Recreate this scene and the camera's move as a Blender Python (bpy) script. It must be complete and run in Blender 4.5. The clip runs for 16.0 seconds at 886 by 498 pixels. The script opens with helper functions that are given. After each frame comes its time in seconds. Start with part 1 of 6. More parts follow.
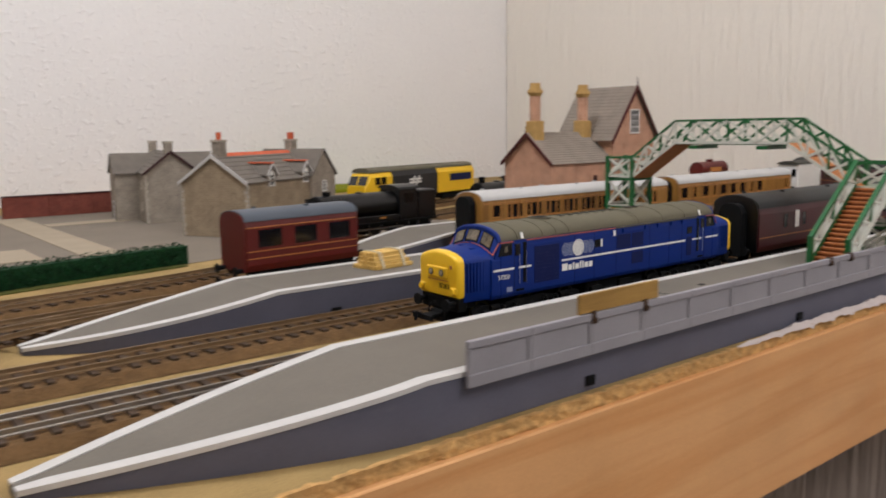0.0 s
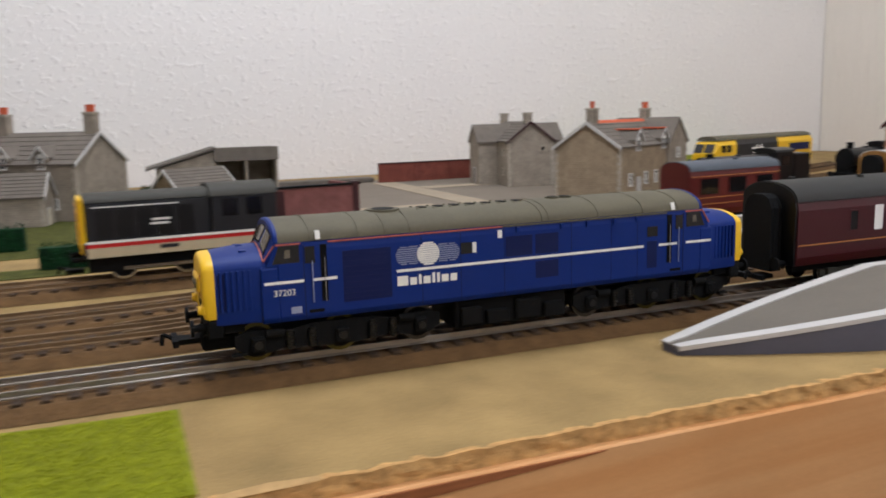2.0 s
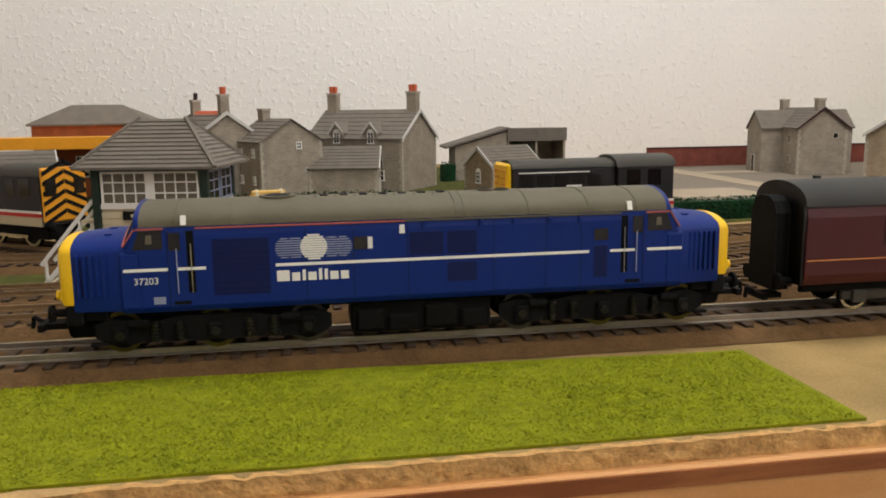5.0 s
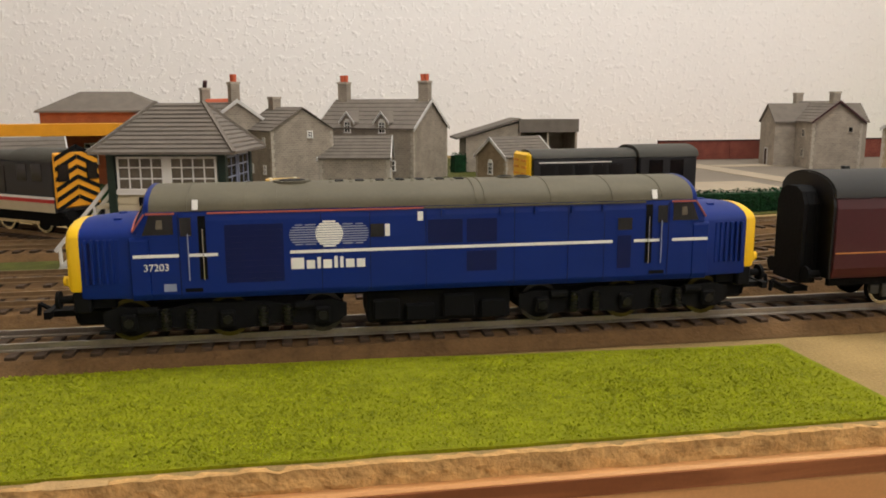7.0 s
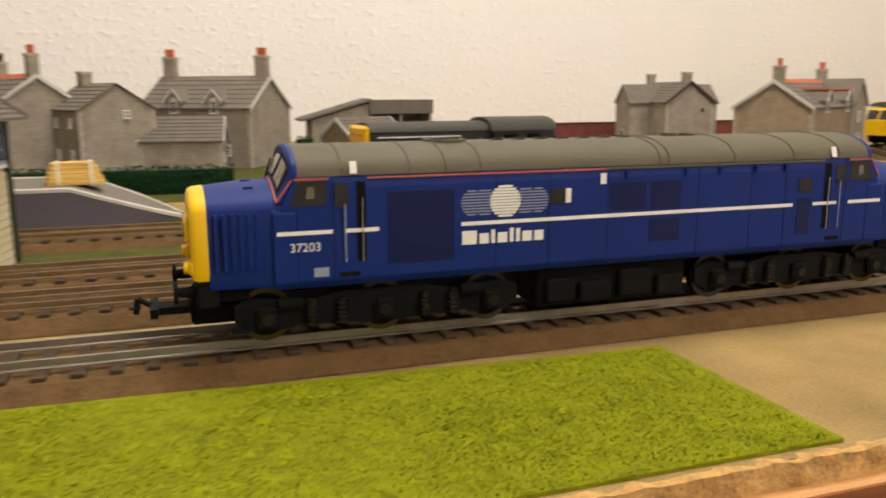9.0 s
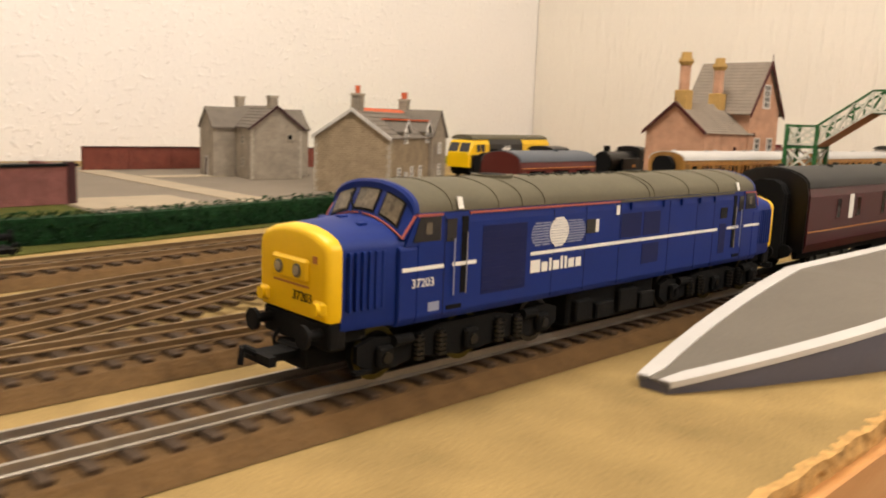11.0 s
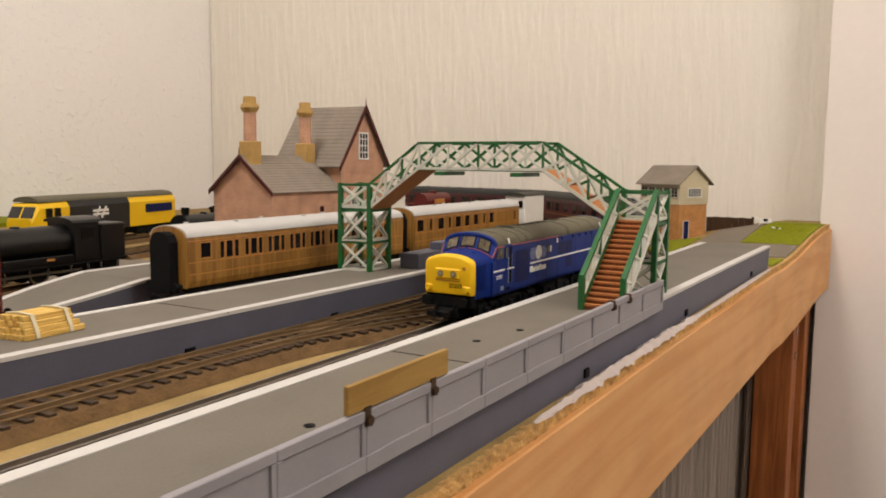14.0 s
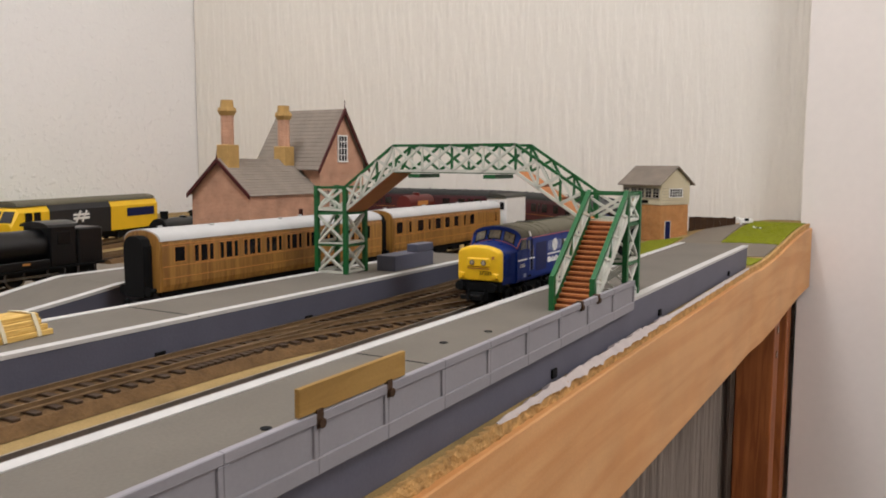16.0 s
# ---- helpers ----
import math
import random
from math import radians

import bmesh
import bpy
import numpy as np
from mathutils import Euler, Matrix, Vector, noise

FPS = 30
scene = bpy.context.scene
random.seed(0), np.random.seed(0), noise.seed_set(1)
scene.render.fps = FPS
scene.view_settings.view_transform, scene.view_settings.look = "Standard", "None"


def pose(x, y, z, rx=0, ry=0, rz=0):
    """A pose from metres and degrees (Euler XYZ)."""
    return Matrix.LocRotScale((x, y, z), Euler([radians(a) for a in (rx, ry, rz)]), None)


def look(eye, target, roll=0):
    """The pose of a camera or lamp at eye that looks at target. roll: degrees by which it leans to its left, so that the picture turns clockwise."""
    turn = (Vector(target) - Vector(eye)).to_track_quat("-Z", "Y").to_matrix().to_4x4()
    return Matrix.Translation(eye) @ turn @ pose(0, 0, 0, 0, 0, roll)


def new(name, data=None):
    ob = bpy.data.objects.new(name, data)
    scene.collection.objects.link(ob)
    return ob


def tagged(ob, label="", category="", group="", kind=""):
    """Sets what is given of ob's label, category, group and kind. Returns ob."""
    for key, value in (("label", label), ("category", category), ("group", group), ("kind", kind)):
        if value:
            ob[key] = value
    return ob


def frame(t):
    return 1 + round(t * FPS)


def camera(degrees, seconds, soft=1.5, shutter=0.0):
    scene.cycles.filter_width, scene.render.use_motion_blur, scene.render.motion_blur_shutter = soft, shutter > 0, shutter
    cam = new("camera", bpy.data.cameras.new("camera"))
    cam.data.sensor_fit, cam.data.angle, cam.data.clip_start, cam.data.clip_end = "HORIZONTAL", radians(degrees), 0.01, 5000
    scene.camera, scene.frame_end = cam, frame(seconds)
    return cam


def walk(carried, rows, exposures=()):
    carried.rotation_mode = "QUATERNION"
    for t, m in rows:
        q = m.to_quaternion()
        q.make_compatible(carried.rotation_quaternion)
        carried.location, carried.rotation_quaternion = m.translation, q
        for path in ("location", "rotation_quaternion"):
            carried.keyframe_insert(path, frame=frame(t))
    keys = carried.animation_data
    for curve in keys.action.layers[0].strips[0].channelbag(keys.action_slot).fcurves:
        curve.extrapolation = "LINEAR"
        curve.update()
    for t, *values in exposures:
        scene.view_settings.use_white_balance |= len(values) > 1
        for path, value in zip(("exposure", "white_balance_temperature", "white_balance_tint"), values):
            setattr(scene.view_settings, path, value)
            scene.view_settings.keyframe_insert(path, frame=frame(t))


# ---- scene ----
cam = camera(57.7, 16.0, soft=1.8, shutter=0.5)
# t, x, y, z, yaw, pitch, roll
PATH = [
    (0, -0.0414, -0.3049, 0.1061, -38.87, -8.42, -0.79),
    (0.5, -0.0700, -0.2991, 0.1024, 324.87, -8.78, -0.67),
    (1, -0.1054, -0.2966, 0.1020, -31.17, -8.98, -0.81),
    (1.5, -0.1533, -0.2984, 0.1010, -25.80, -9.10, -1.65),
    (2, -0.1935, -0.2982, 0.0930, -21.72, -9.25, -1.60),
    (2.5, -0.2344, -0.3001, 0.0918, -16.69, -9.12, -1.97),
    (3, -0.2496, -0.2995, 0.0894, -15.04, -9.33, -1.78),
    (3.5, -0.2679, -0.2972, 0.0887, -13.21, -9.33, -1.29),
    (4, -0.3005, -0.2938, 0.0877, -10.11, -9.38, -0.74),
    (6.5, -0.3430, -0.2827, 0.0871, -9.11, -10.12, -0.64),
    (7, -0.3424, -0.2801, 0.0844, -9.25, -10.25, -0.25),
    (7.5, -0.3440, -0.2840, 0.0868, -9.50, -10.54, -0.24),
    (8, -0.3310, -0.2682, 0.0820, -9.55, -10.33, -0.31),
    (10.5, -0.2495, -0.1680, 0.0660, -41.22, -10.37, 1.78),
    (11, -0.1982, -0.1658, 0.0738, -43.94, -8.95, 2.10),
    (11.5, -0.1434, -0.1685, 0.0803, -46.81, -9.01, 1.41),
    (12, -0.0890, -0.1731, 0.0844, -49.81, -8.89, 1.09),
    (12.5, -0.0343, -0.1824, 0.0887, -53.17, -8.13, 1.41),
    (13, 0.0010, -0.1953, 0.0910, 303.64, -6.86, 1.49),
    (13.5, 0.0210, -0.2089, 0.0947, -58.39, -6.29, 1.19),
    (14, 0.0344, -0.2196, 0.0978, 300.47, -6.13, 0.57),
    (14.5, 0.0384, -0.2245, 0.0999, -59.98, -6.04, 0.19),
    (15, 0.0422, -0.2304, 0.1006, 299.79, -6.10, -0.26),
    (15.5, 0.0439, -0.2324, 0.0977, 299.59, -5.73, -0.12),
    (16, 0.0382, -0.2299, 0.0984, 299.86, -6.02, 0.22),
]
# seconds, stops, kelvin, tint
LIGHTING = [(0, -0.26, 5600, 9), (2, -0.22, 5350, 8), (4, -0.18, 5750, 5), (6.5, -0.1, 5950, 7), (8, -0.03, 6200, 5), (10.5, 0.26, 6800, 9), (11.5, 0.15, 6800, 9), (12.5, 0.07, 6850, 10), (13.5, -0.06, 6500, 9), (14.5, -0.12, 6250, 9), (16, -0.16, 5650, 8)]
walk(cam, [(t, look((x, y, z), (x - math.sin(radians(a)) * math.cos(radians(b)), y + math.cos(radians(a)) * math.cos(radians(b)), z + math.sin(radians(b))), r)) for t, x, y, z, a, b, r in PATH], LIGHTING)
# ---- path end

# ---- light ----
world = bpy.data.worlds.new("room_air")
world.use_nodes = True
scene.world = world
world.node_tree.nodes["Background"].inputs[0].default_value = (1.0, 0.9, 0.8, 1)
world.node_tree.nodes["Background"].inputs[1].default_value = 0.02


def unseen_lamp(x, y, z, radius, watts, colour):
    lamp = bpy.data.lights.new("unseen_room_lamp", "POINT")
    lamp.shadow_soft_size, lamp.energy, lamp.color = radius, watts, colour
    ob = new("unseen_room_lamp", lamp)
    ob.matrix_world = pose(x, y, z)
    return ob


# unseen lamps, added: one brightens the walls, one fills in behind the camera
unseen_lamp(-0.06, 0.22, 1.2, 0.16, 30.5, (1.0, 0.95, 0.91))
unseen_lamp(0.36, -0.95, 1.1, 0.2, 27, (1.0, 0.95, 0.91))


# ---- materials ----
def srgb(r, g, b):
    return tuple(((c / 255 + 0.055) / 1.055) ** 2.4 if c > 10 else c / 255 / 12.92 for c in (r, g, b))


def mat(name, rgb, rough=0.6, metal=0.0, vary=0.15, size=8.0, bump=0.0, grain=1.2, coat=0.0, per=0.0, deep=1.16):
    """Two scales of variation: blotches of about size mm and grain of about grain mm."""
    m = bpy.data.materials.new(name)
    m.use_nodes = True
    nt = m.node_tree
    b = nt.nodes["Principled BSDF"]
    base = tuple(c ** deep for c in srgb(*rgb))
    co = nt.nodes.new("ShaderNodeTexCoord")
    big = nt.nodes.new("ShaderNodeTexNoise")
    big.inputs["Scale"].default_value, big.inputs["Detail"].default_value = 1000 / size, 4
    fine = nt.nodes.new("ShaderNodeTexNoise")
    fine.inputs["Scale"].default_value, fine.inputs["Detail"].default_value = 1000 / grain, 3
    for n in (big, fine):
        nt.links.new(co.outputs["Object"], n.inputs["Vector"])
    mix = nt.nodes.new("ShaderNodeMath")
    mix.operation = "ADD"
    nt.links.new(big.outputs[0], mix.inputs[0])
    half = nt.nodes.new("ShaderNodeMath")
    half.operation, half.inputs[1].default_value = "MULTIPLY", 0.6
    nt.links.new(fine.outputs[0], half.inputs[0])
    nt.links.new(half.outputs[0], mix.inputs[1])
    last = mix
    if per:
        info = nt.nodes.new("ShaderNodeObjectInfo")
        k = nt.nodes.new("ShaderNodeMath")
        k.operation, k.inputs[1].default_value, k.inputs[2].default_value = "MULTIPLY_ADD", per, -per / 2
        nt.links.new(info.outputs["Random"], k.inputs[0])
        add = nt.nodes.new("ShaderNodeMath")
        nt.links.new(mix.outputs[0], add.inputs[0])
        nt.links.new(k.outputs[0], add.inputs[1])
        last = add
    ramp = nt.nodes.new("ShaderNodeMapRange")
    ramp.inputs[1].default_value, ramp.inputs[2].default_value = 0.5, 1.1
    ramp.inputs[3].default_value, ramp.inputs[4].default_value = 1 - vary, 1 + vary
    nt.links.new(last.outputs[0], ramp.inputs[0])
    scale = nt.nodes.new("ShaderNodeVectorMath")
    scale.operation = "SCALE"
    scale.inputs[0].default_value = base
    nt.links.new(ramp.outputs[0], scale.inputs["Scale"])
    nt.links.new(scale.outputs[0], b.inputs["Base Color"])
    b.inputs["Roughness"].default_value, b.inputs["Metallic"].default_value = rough, metal
    b.inputs["Coat Weight"].default_value = coat
    b.inputs["Specular IOR Level"].default_value = 0.25 if rough > 0.5 else 0.45
    if bump:
        bp = nt.nodes.new("ShaderNodeBump")
        bp.inputs["Strength"].default_value, bp.inputs["Distance"].default_value = min(1, bump), 0.001
        nt.links.new(last.outputs[0], bp.inputs["Height"])
        nt.links.new(bp.outputs[0], b.inputs["Normal"])
    return m


def masonry(name, a, c, mortar, w, h, bump=0.5, rough=0.85):
    """Courses of stones w x h mm, for card buildings; laid on walls by the two horizontal axes added."""
    m = mat(name, a, rough, vary=0.25, size=12, grain=1.0)
    nt = m.node_tree
    b = nt.nodes["Principled BSDF"]
    co = nt.nodes.new("ShaderNodeTexCoord")
    sep = nt.nodes.new("ShaderNodeSeparateXYZ")
    add = nt.nodes.new("ShaderNodeMath")
    com = nt.nodes.new("ShaderNodeCombineXYZ")
    nt.links.new(co.outputs["Object"], sep.inputs[0])
    nt.links.new(sep.outputs[0], add.inputs[0])
    nt.links.new(sep.outputs[1], add.inputs[1])
    nt.links.new(add.outputs[0], com.inputs[0])
    nt.links.new(sep.outputs[2], com.inputs[1])
    br = nt.nodes.new("ShaderNodeTexBrick")
    br.inputs["Scale"].default_value = 1000.0
    br.inputs["Brick Width"].default_value, br.inputs["Row Height"].default_value = w, h
    br.inputs["Mortar Size"].default_value = 0.25
    br.inputs["Bias"].default_value = 0.0
    br.inputs["Color1"].default_value = (*[v ** 1.1 for v in srgb(*a)], 1)
    br.inputs["Color2"].default_value = (*[v ** 1.1 for v in srgb(*c)], 1)
    br.inputs["Mortar"].default_value = (*[v ** 1.1 for v in srgb(*mortar)], 1)
    nt.links.new(com.outputs[0], br.inputs["Vector"])
    mul = nt.nodes.new("ShaderNodeVectorMath")
    mul.operation = "SCALE"
    ramp = [n for n in nt.nodes if n.type == "MAP_RANGE"][0]
    nt.links.new(br.outputs["Color"], mul.inputs[0])
    nt.links.new(ramp.outputs[0], mul.inputs["Scale"])
    nt.links.new(mul.outputs[0], b.inputs["Base Color"])
    bp = nt.nodes.new("ShaderNodeBump")
    bp.inputs["Strength"].default_value, bp.inputs["Distance"].default_value = bump, 0.0004
    bp.invert = True
    nt.links.new(br.outputs["Fac"], bp.inputs["Height"])
    nt.links.new(bp.outputs[0], b.inputs["Normal"])
    return m


def wood(name, dark, light, along=0, size=9.0, rough=0.55):
    """Sawn timber whose grain runs along axis 0 (x), 1 or 2."""
    m = mat(name, light, rough, vary=0.12, size=60, grain=0.8)
    nt = m.node_tree
    b = nt.nodes["Principled BSDF"]
    co = nt.nodes.new("ShaderNodeTexCoord")
    mp = nt.nodes.new("ShaderNodeMapping")
    sc = [1.0, 1.0, 1.0]
    sc[along] = 0.06
    mp.inputs["Scale"].default_value = sc
    nt.links.new(co.outputs["Object"], mp.inputs[0])
    n = nt.nodes.new("ShaderNodeTexNoise")
    n.inputs["Scale"].default_value, n.inputs["Detail"].default_value, n.inputs["Distortion"].default_value = 1000 / size, 6, 1.2
    nt.links.new(mp.outputs[0], n.inputs["Vector"])
    r = nt.nodes.new("ShaderNodeValToRGB")
    r.color_ramp.elements[0].position, r.color_ramp.elements[1].position = 0.36, 0.62
    r.color_ramp.elements[0].color = (*srgb(*dark), 1)
    r.color_ramp.elements[1].color = (*srgb(*light), 1)
    nt.links.new(n.outputs[0], r.inputs[0])
    mul = nt.nodes.new("ShaderNodeVectorMath")
    mul.operation = "SCALE"
    ramp = [k for k in nt.nodes if k.type == "MAP_RANGE"][0]
    nt.links.new(r.outputs[0], mul.inputs[0])
    nt.links.new(ramp.outputs[0], mul.inputs["Scale"])
    nt.links.new(mul.outputs[0], b.inputs["Base Color"])
    bp = nt.nodes.new("ShaderNodeBump")
    bp.inputs["Strength"].default_value, bp.inputs["Distance"].default_value = 0.25, 0.0006
    nt.links.new(n.outputs[0], bp.inputs["Height"])
    nt.links.new(bp.outputs[0], b.inputs["Normal"])
    return m


def wallpaper(name, rgb, stretch, depth, size, spread=(0.42, 0.66)):
    """Relief paper painted over: raised flakes or ribs of about size mm."""
    m = mat(name, rgb, 0.85, vary=0.03, size=300, grain=6, deep=1.0)
    nt = m.node_tree
    b = nt.nodes["Principled BSDF"]
    co = nt.nodes.new("ShaderNodeTexCoord")
    mp = nt.nodes.new("ShaderNodeMapping")
    mp.inputs["Scale"].default_value = stretch
    nt.links.new(co.outputs["Object"], mp.inputs[0])
    n = nt.nodes.new("ShaderNodeTexNoise")
    n.inputs["Scale"].default_value, n.inputs["Detail"].default_value = 1000 / size, 5
    nt.links.new(mp.outputs[0], n.inputs["Vector"])
    r = nt.nodes.new("ShaderNodeMapRange")
    r.inputs[1].default_value, r.inputs[2].default_value = spread
    nt.links.new(n.outputs[0], r.inputs[0])
    bp = nt.nodes.new("ShaderNodeBump")
    bp.inputs["Strength"].default_value, bp.inputs["Distance"].default_value = 0.6, depth
    nt.links.new(r.outputs[0], bp.inputs["Height"])
    nt.links.new(bp.outputs[0], b.inputs["Normal"])
    return m


def glass(name, tint=(0.9, 0.92, 0.92), rough=0.05):
    m = bpy.data.materials.new(name)
    m.use_nodes = True
    b = m.node_tree.nodes["Principled BSDF"]
    b.inputs["Base Color"].default_value = (*tint, 1)
    b.inputs["Roughness"].default_value, b.inputs["Transmission Weight"].default_value, b.inputs["IOR"].default_value = rough, 1.0, 1.3
    return m


PAPER = wallpaper("woodchip_paper", (232, 228, 223), (1, 1, 1), 0.0016, 10, (0.53, 0.69))
RIBBED = wallpaper("ribbed_paper", (226, 219, 207), (1, 1.5, 0.26), 0.0021, 19, (0.42, 0.68))
PLASTER = mat("smooth_plaster", (228, 219, 210), 0.8, deep=1.0, vary=0.03, size=200, bump=0.05, grain=10)
CARPET = mat("carpet", (70, 66, 64), 0.95, vary=0.2, size=80, bump=0.5)
SAND = mat("sand_board", (158, 136, 92), 0.95, vary=0.34, size=34, bump=0.6, grain=1.0)
BALLAST = mat("brown_ballast", (108, 85, 55), 0.95, vary=0.3, size=7, bump=1.0, grain=1.3)
GRASS = mat("grass_mat", (132, 136, 6), 0.95, vary=0.3, size=5, bump=0.7, grain=0.9)
GRASS_BLADE = mat("grass_fibre", (150, 156, 10), 0.9, vary=0.35, size=9, grain=1.2)
GRASS_DULL = mat("dull_grass", (84, 86, 34), 0.95, vary=0.45, size=10, bump=1.0)
YARD = mat("yard_paper", (132, 123, 110), 0.9, vary=0.1, size=60, bump=0.2)
PATHWAY = mat("pale_path", (166, 154, 134), 0.9, vary=0.1, size=30, bump=0.2)
CRUMB = mat("crumbled_fibreboard", (194, 158, 104), 0.95, vary=0.4, size=5, bump=1.0, grain=1.2)
PLASTIC_GREY = mat("platform_grey", (119, 113, 103), 0.75, vary=0.12, size=40, bump=0.15)
PLATFORM_SIDE = mat("platform_side_grey", (103, 103, 114), 0.55, vary=0.1, size=25, bump=0.15)
FENCE_GREY = mat("fence_grey", (148, 145, 148), 0.5, vary=0.08, size=20)
WHITE_EDGE = mat("white_edge_paint", (196, 193, 188), 0.6, vary=0.05, size=12)
RAIL = mat("nickel_rail", (168, 162, 153), 0.38, 0.85, vary=0.2, size=15)
DULL_RAIL = mat("weathered_rail", (140, 118, 88), 0.5, 0.5, vary=0.3, size=15)
SLEEPER = mat("sleeper_plastic", (78, 63, 48), 0.7, vary=0.25, size=6, per=0.3)
TIMBER = wood("pine_fascia", (196, 142, 86), (206, 157, 103), 0, 15.0)
TIMBER_DARK = wood("stained_strip", (122, 72, 38), (150, 94, 54), 0, 6.0)
TIMBER_LEG = wood("stained_leg", (132, 74, 36), (164, 98, 52), 2, 8.0)
CURTAIN = wallpaper("grey_hanging", (140, 128, 117), (1, 1.6, 0.12), 0.006, 26)
BLUE = mat("loco_blue", (2, 47, 121), 0.53, vary=0.07, size=20)
# darker blue for panels and seams, and as painted shade behind the nose ribs
BLUE_DARK = mat("dark_blue_and_recess_shade", (4, 27, 84), 0.55, vary=0.08, size=10)
YELLOW = mat("warning_yellow", (232, 192, 4), 0.42, vary=0.05, size=15)
LOCO_ROOF = mat("olive_grey_roof", (104, 99, 82), 0.65, vary=0.12, size=14)
ROOF_GREY = mat("roof_grey", (72, 70, 62), 0.6, vary=0.1, size=18)
BLACK = mat("underframe_black", (4, 4, 4), 0.85, vary=0.3, size=8, bump=0.2)
BLACK_GLOSS = mat("satin_black", (12, 12, 13), 0.35, vary=0.15, size=12)
RED_LINE = mat("orange_line", (172, 98, 82), 0.5, vary=0.05)
PALE_LINE = mat("pale_print", (150, 156, 178), 0.5, vary=0.05)
WHITE = mat("white_plastic", (230, 228, 222), 0.5, vary=0.05)
STEEL = mat("bright_steel", (190, 188, 182), 0.25, 1.0, vary=0.1)
BRASS = mat("brass_tyre", (92, 84, 36), 0.45, 0.7, vary=0.2)
TYRE = mat("dull_steel_tyre", (84, 80, 74), 0.45, 0.7, vary=0.25)
MAROON = mat("coach_maroon", (74, 18, 28), 0.4, vary=0.1, size=20)
MAROON_DARK = mat("coach_maroon_dark", (64, 18, 24), 0.5, vary=0.1)
CRIMSON = mat("coach_crimson", (100, 28, 22), 0.42, vary=0.12, size=15)
LINING = mat("straw_lining", (196, 140, 74), 0.5, vary=0.05)
TEAK = wood("teak_print", (122, 84, 34), (156, 114, 50), 2, 4.0, 0.45)
COACH_ROOF = mat("coach_roof_grey", (62, 62, 60), 0.6, vary=0.1, size=18)
COACH_ROOF_BLUE = mat("coach_roof_slate", (84, 90, 98), 0.5, vary=0.1, size=18)
WHITE_ROOF = mat("white_coach_roof", (188, 186, 182), 0.6, vary=0.06, size=15)
WINDOW_DARK = mat("dark_glazing", (36, 34, 34), 0.12, vary=0.1)
# opaque mottled beige: the windscreens' pale reflection is put into the colour
CAB_GLASS = mat("cab_glazing_reflection", (112, 102, 84), 0.12, vary=0.6, size=4)
PALE_GLAZING = mat("pale_glazing", (112, 104, 90), 0.25, vary=0.3, size=8)
STONE = masonry("stone_print", (152, 142, 128), (140, 131, 118), (160, 150, 136), 4.6, 2.2, 0.2)
STONE_BROWN = masonry("brown_stone_print", (154, 138, 115), (143, 128, 106), (161, 146, 123), 4.6, 2.2, 0.2)
QUOIN = mat("quoin_print", (176, 168, 154), 0.85, vary=0.15, size=5)
SLATE = mat("slate_print", (120, 113, 104), 0.85, vary=0.16, size=10, per=0.25)
SLATE_BROWN = mat("weathered_slate", (140, 130, 118), 0.8, vary=0.16, size=14)
TERRACOTTA = mat("terracotta", (198, 108, 76), 0.8, vary=0.15, size=5)
PINK_BRICK = masonry("pink_brick_print", (187, 145, 118), (176, 132, 105), (193, 157, 132), 3.2, 1.1, 0.2)
ORANGE_BRICK = masonry("orange_brick_print", (186, 132, 76), (164, 112, 62), (190, 146, 98), 3.2, 1.1, 0.2)
DEPOT_BRICK = masonry("rust_brick_print", (158, 86, 50), (136, 70, 42), (164, 106, 72), 3.2, 1.1, 0.2)
RED_BRICK = masonry("red_brick_print", (120, 60, 48), (102, 48, 42), (130, 82, 68), 3.2, 1.1, 0.2)
PURPLE_BRICK = masonry("purple_brick_print", (132, 82, 78), (112, 66, 64), (140, 100, 94), 3.2, 1.1, 0.2)
YELLOW_STONE = mat("buff_stone", (184, 153, 98), 0.8, vary=0.15, size=6, bump=0.3)
BARGE = mat("maroon_bargeboard", (86, 40, 36), 0.6, vary=0.1)
CREAM = mat("cream_boards", (206, 196, 168), 0.7, vary=0.06, size=20)
GREEN_DARK = mat("dark_green_paint", (26, 52, 40), 0.5, vary=0.1, size=10)
GREEN_PAINT = mat("bridge_green", (38, 104, 54), 0.45, vary=0.1, size=10)
WHITE_LATTICE = mat("lattice_white", (206, 206, 194), 0.5, vary=0.08, size=10)
TREAD = mat("orange_brown_tread", (184, 128, 80), 0.6, vary=0.15, size=8)
TREAD_DARK = mat("tread_shadow_brown", (120, 70, 40), 0.6, vary=0.1)
STRAW = wood("matchwood", (190, 152, 74), (220, 186, 108), 0, 2.0, 0.7)
SIGN_TAN = wood("tan_sign", (140, 108, 52), (162, 128, 66), 0, 6.0, 0.6)
HEDGE = mat("hedge_flock", (30, 66, 36), 0.95, vary=0.6, size=5, bump=1.0, grain=1.0)
CANOPY_YELLOW = mat("canopy_yellow", (222, 160, 22), 0.5, vary=0.08)
SHUNTER_BLACK = mat("shunter_black", (38, 38, 42), 0.45, vary=0.12, size=12)
BEIGE = mat("shunter_beige", (190, 178, 150), 0.5, vary=0.08)
RED = mat("signal_red", (186, 34, 30), 0.45, vary=0.08)
DARK_WOOD = mat("dark_fence_wood", (78, 58, 40), 0.8, vary=0.2, size=6, bump=0.3)
STRAW_PALE = mat("torn_fibre", (186, 158, 112), 0.95, vary=0.2, size=6, bump=0.5)
PAPER_SCRAP = mat("torn_paper", (196, 186, 180), 0.9, vary=0.08, size=10, bump=0.3)
GLAZE = glass("clear_glazing")

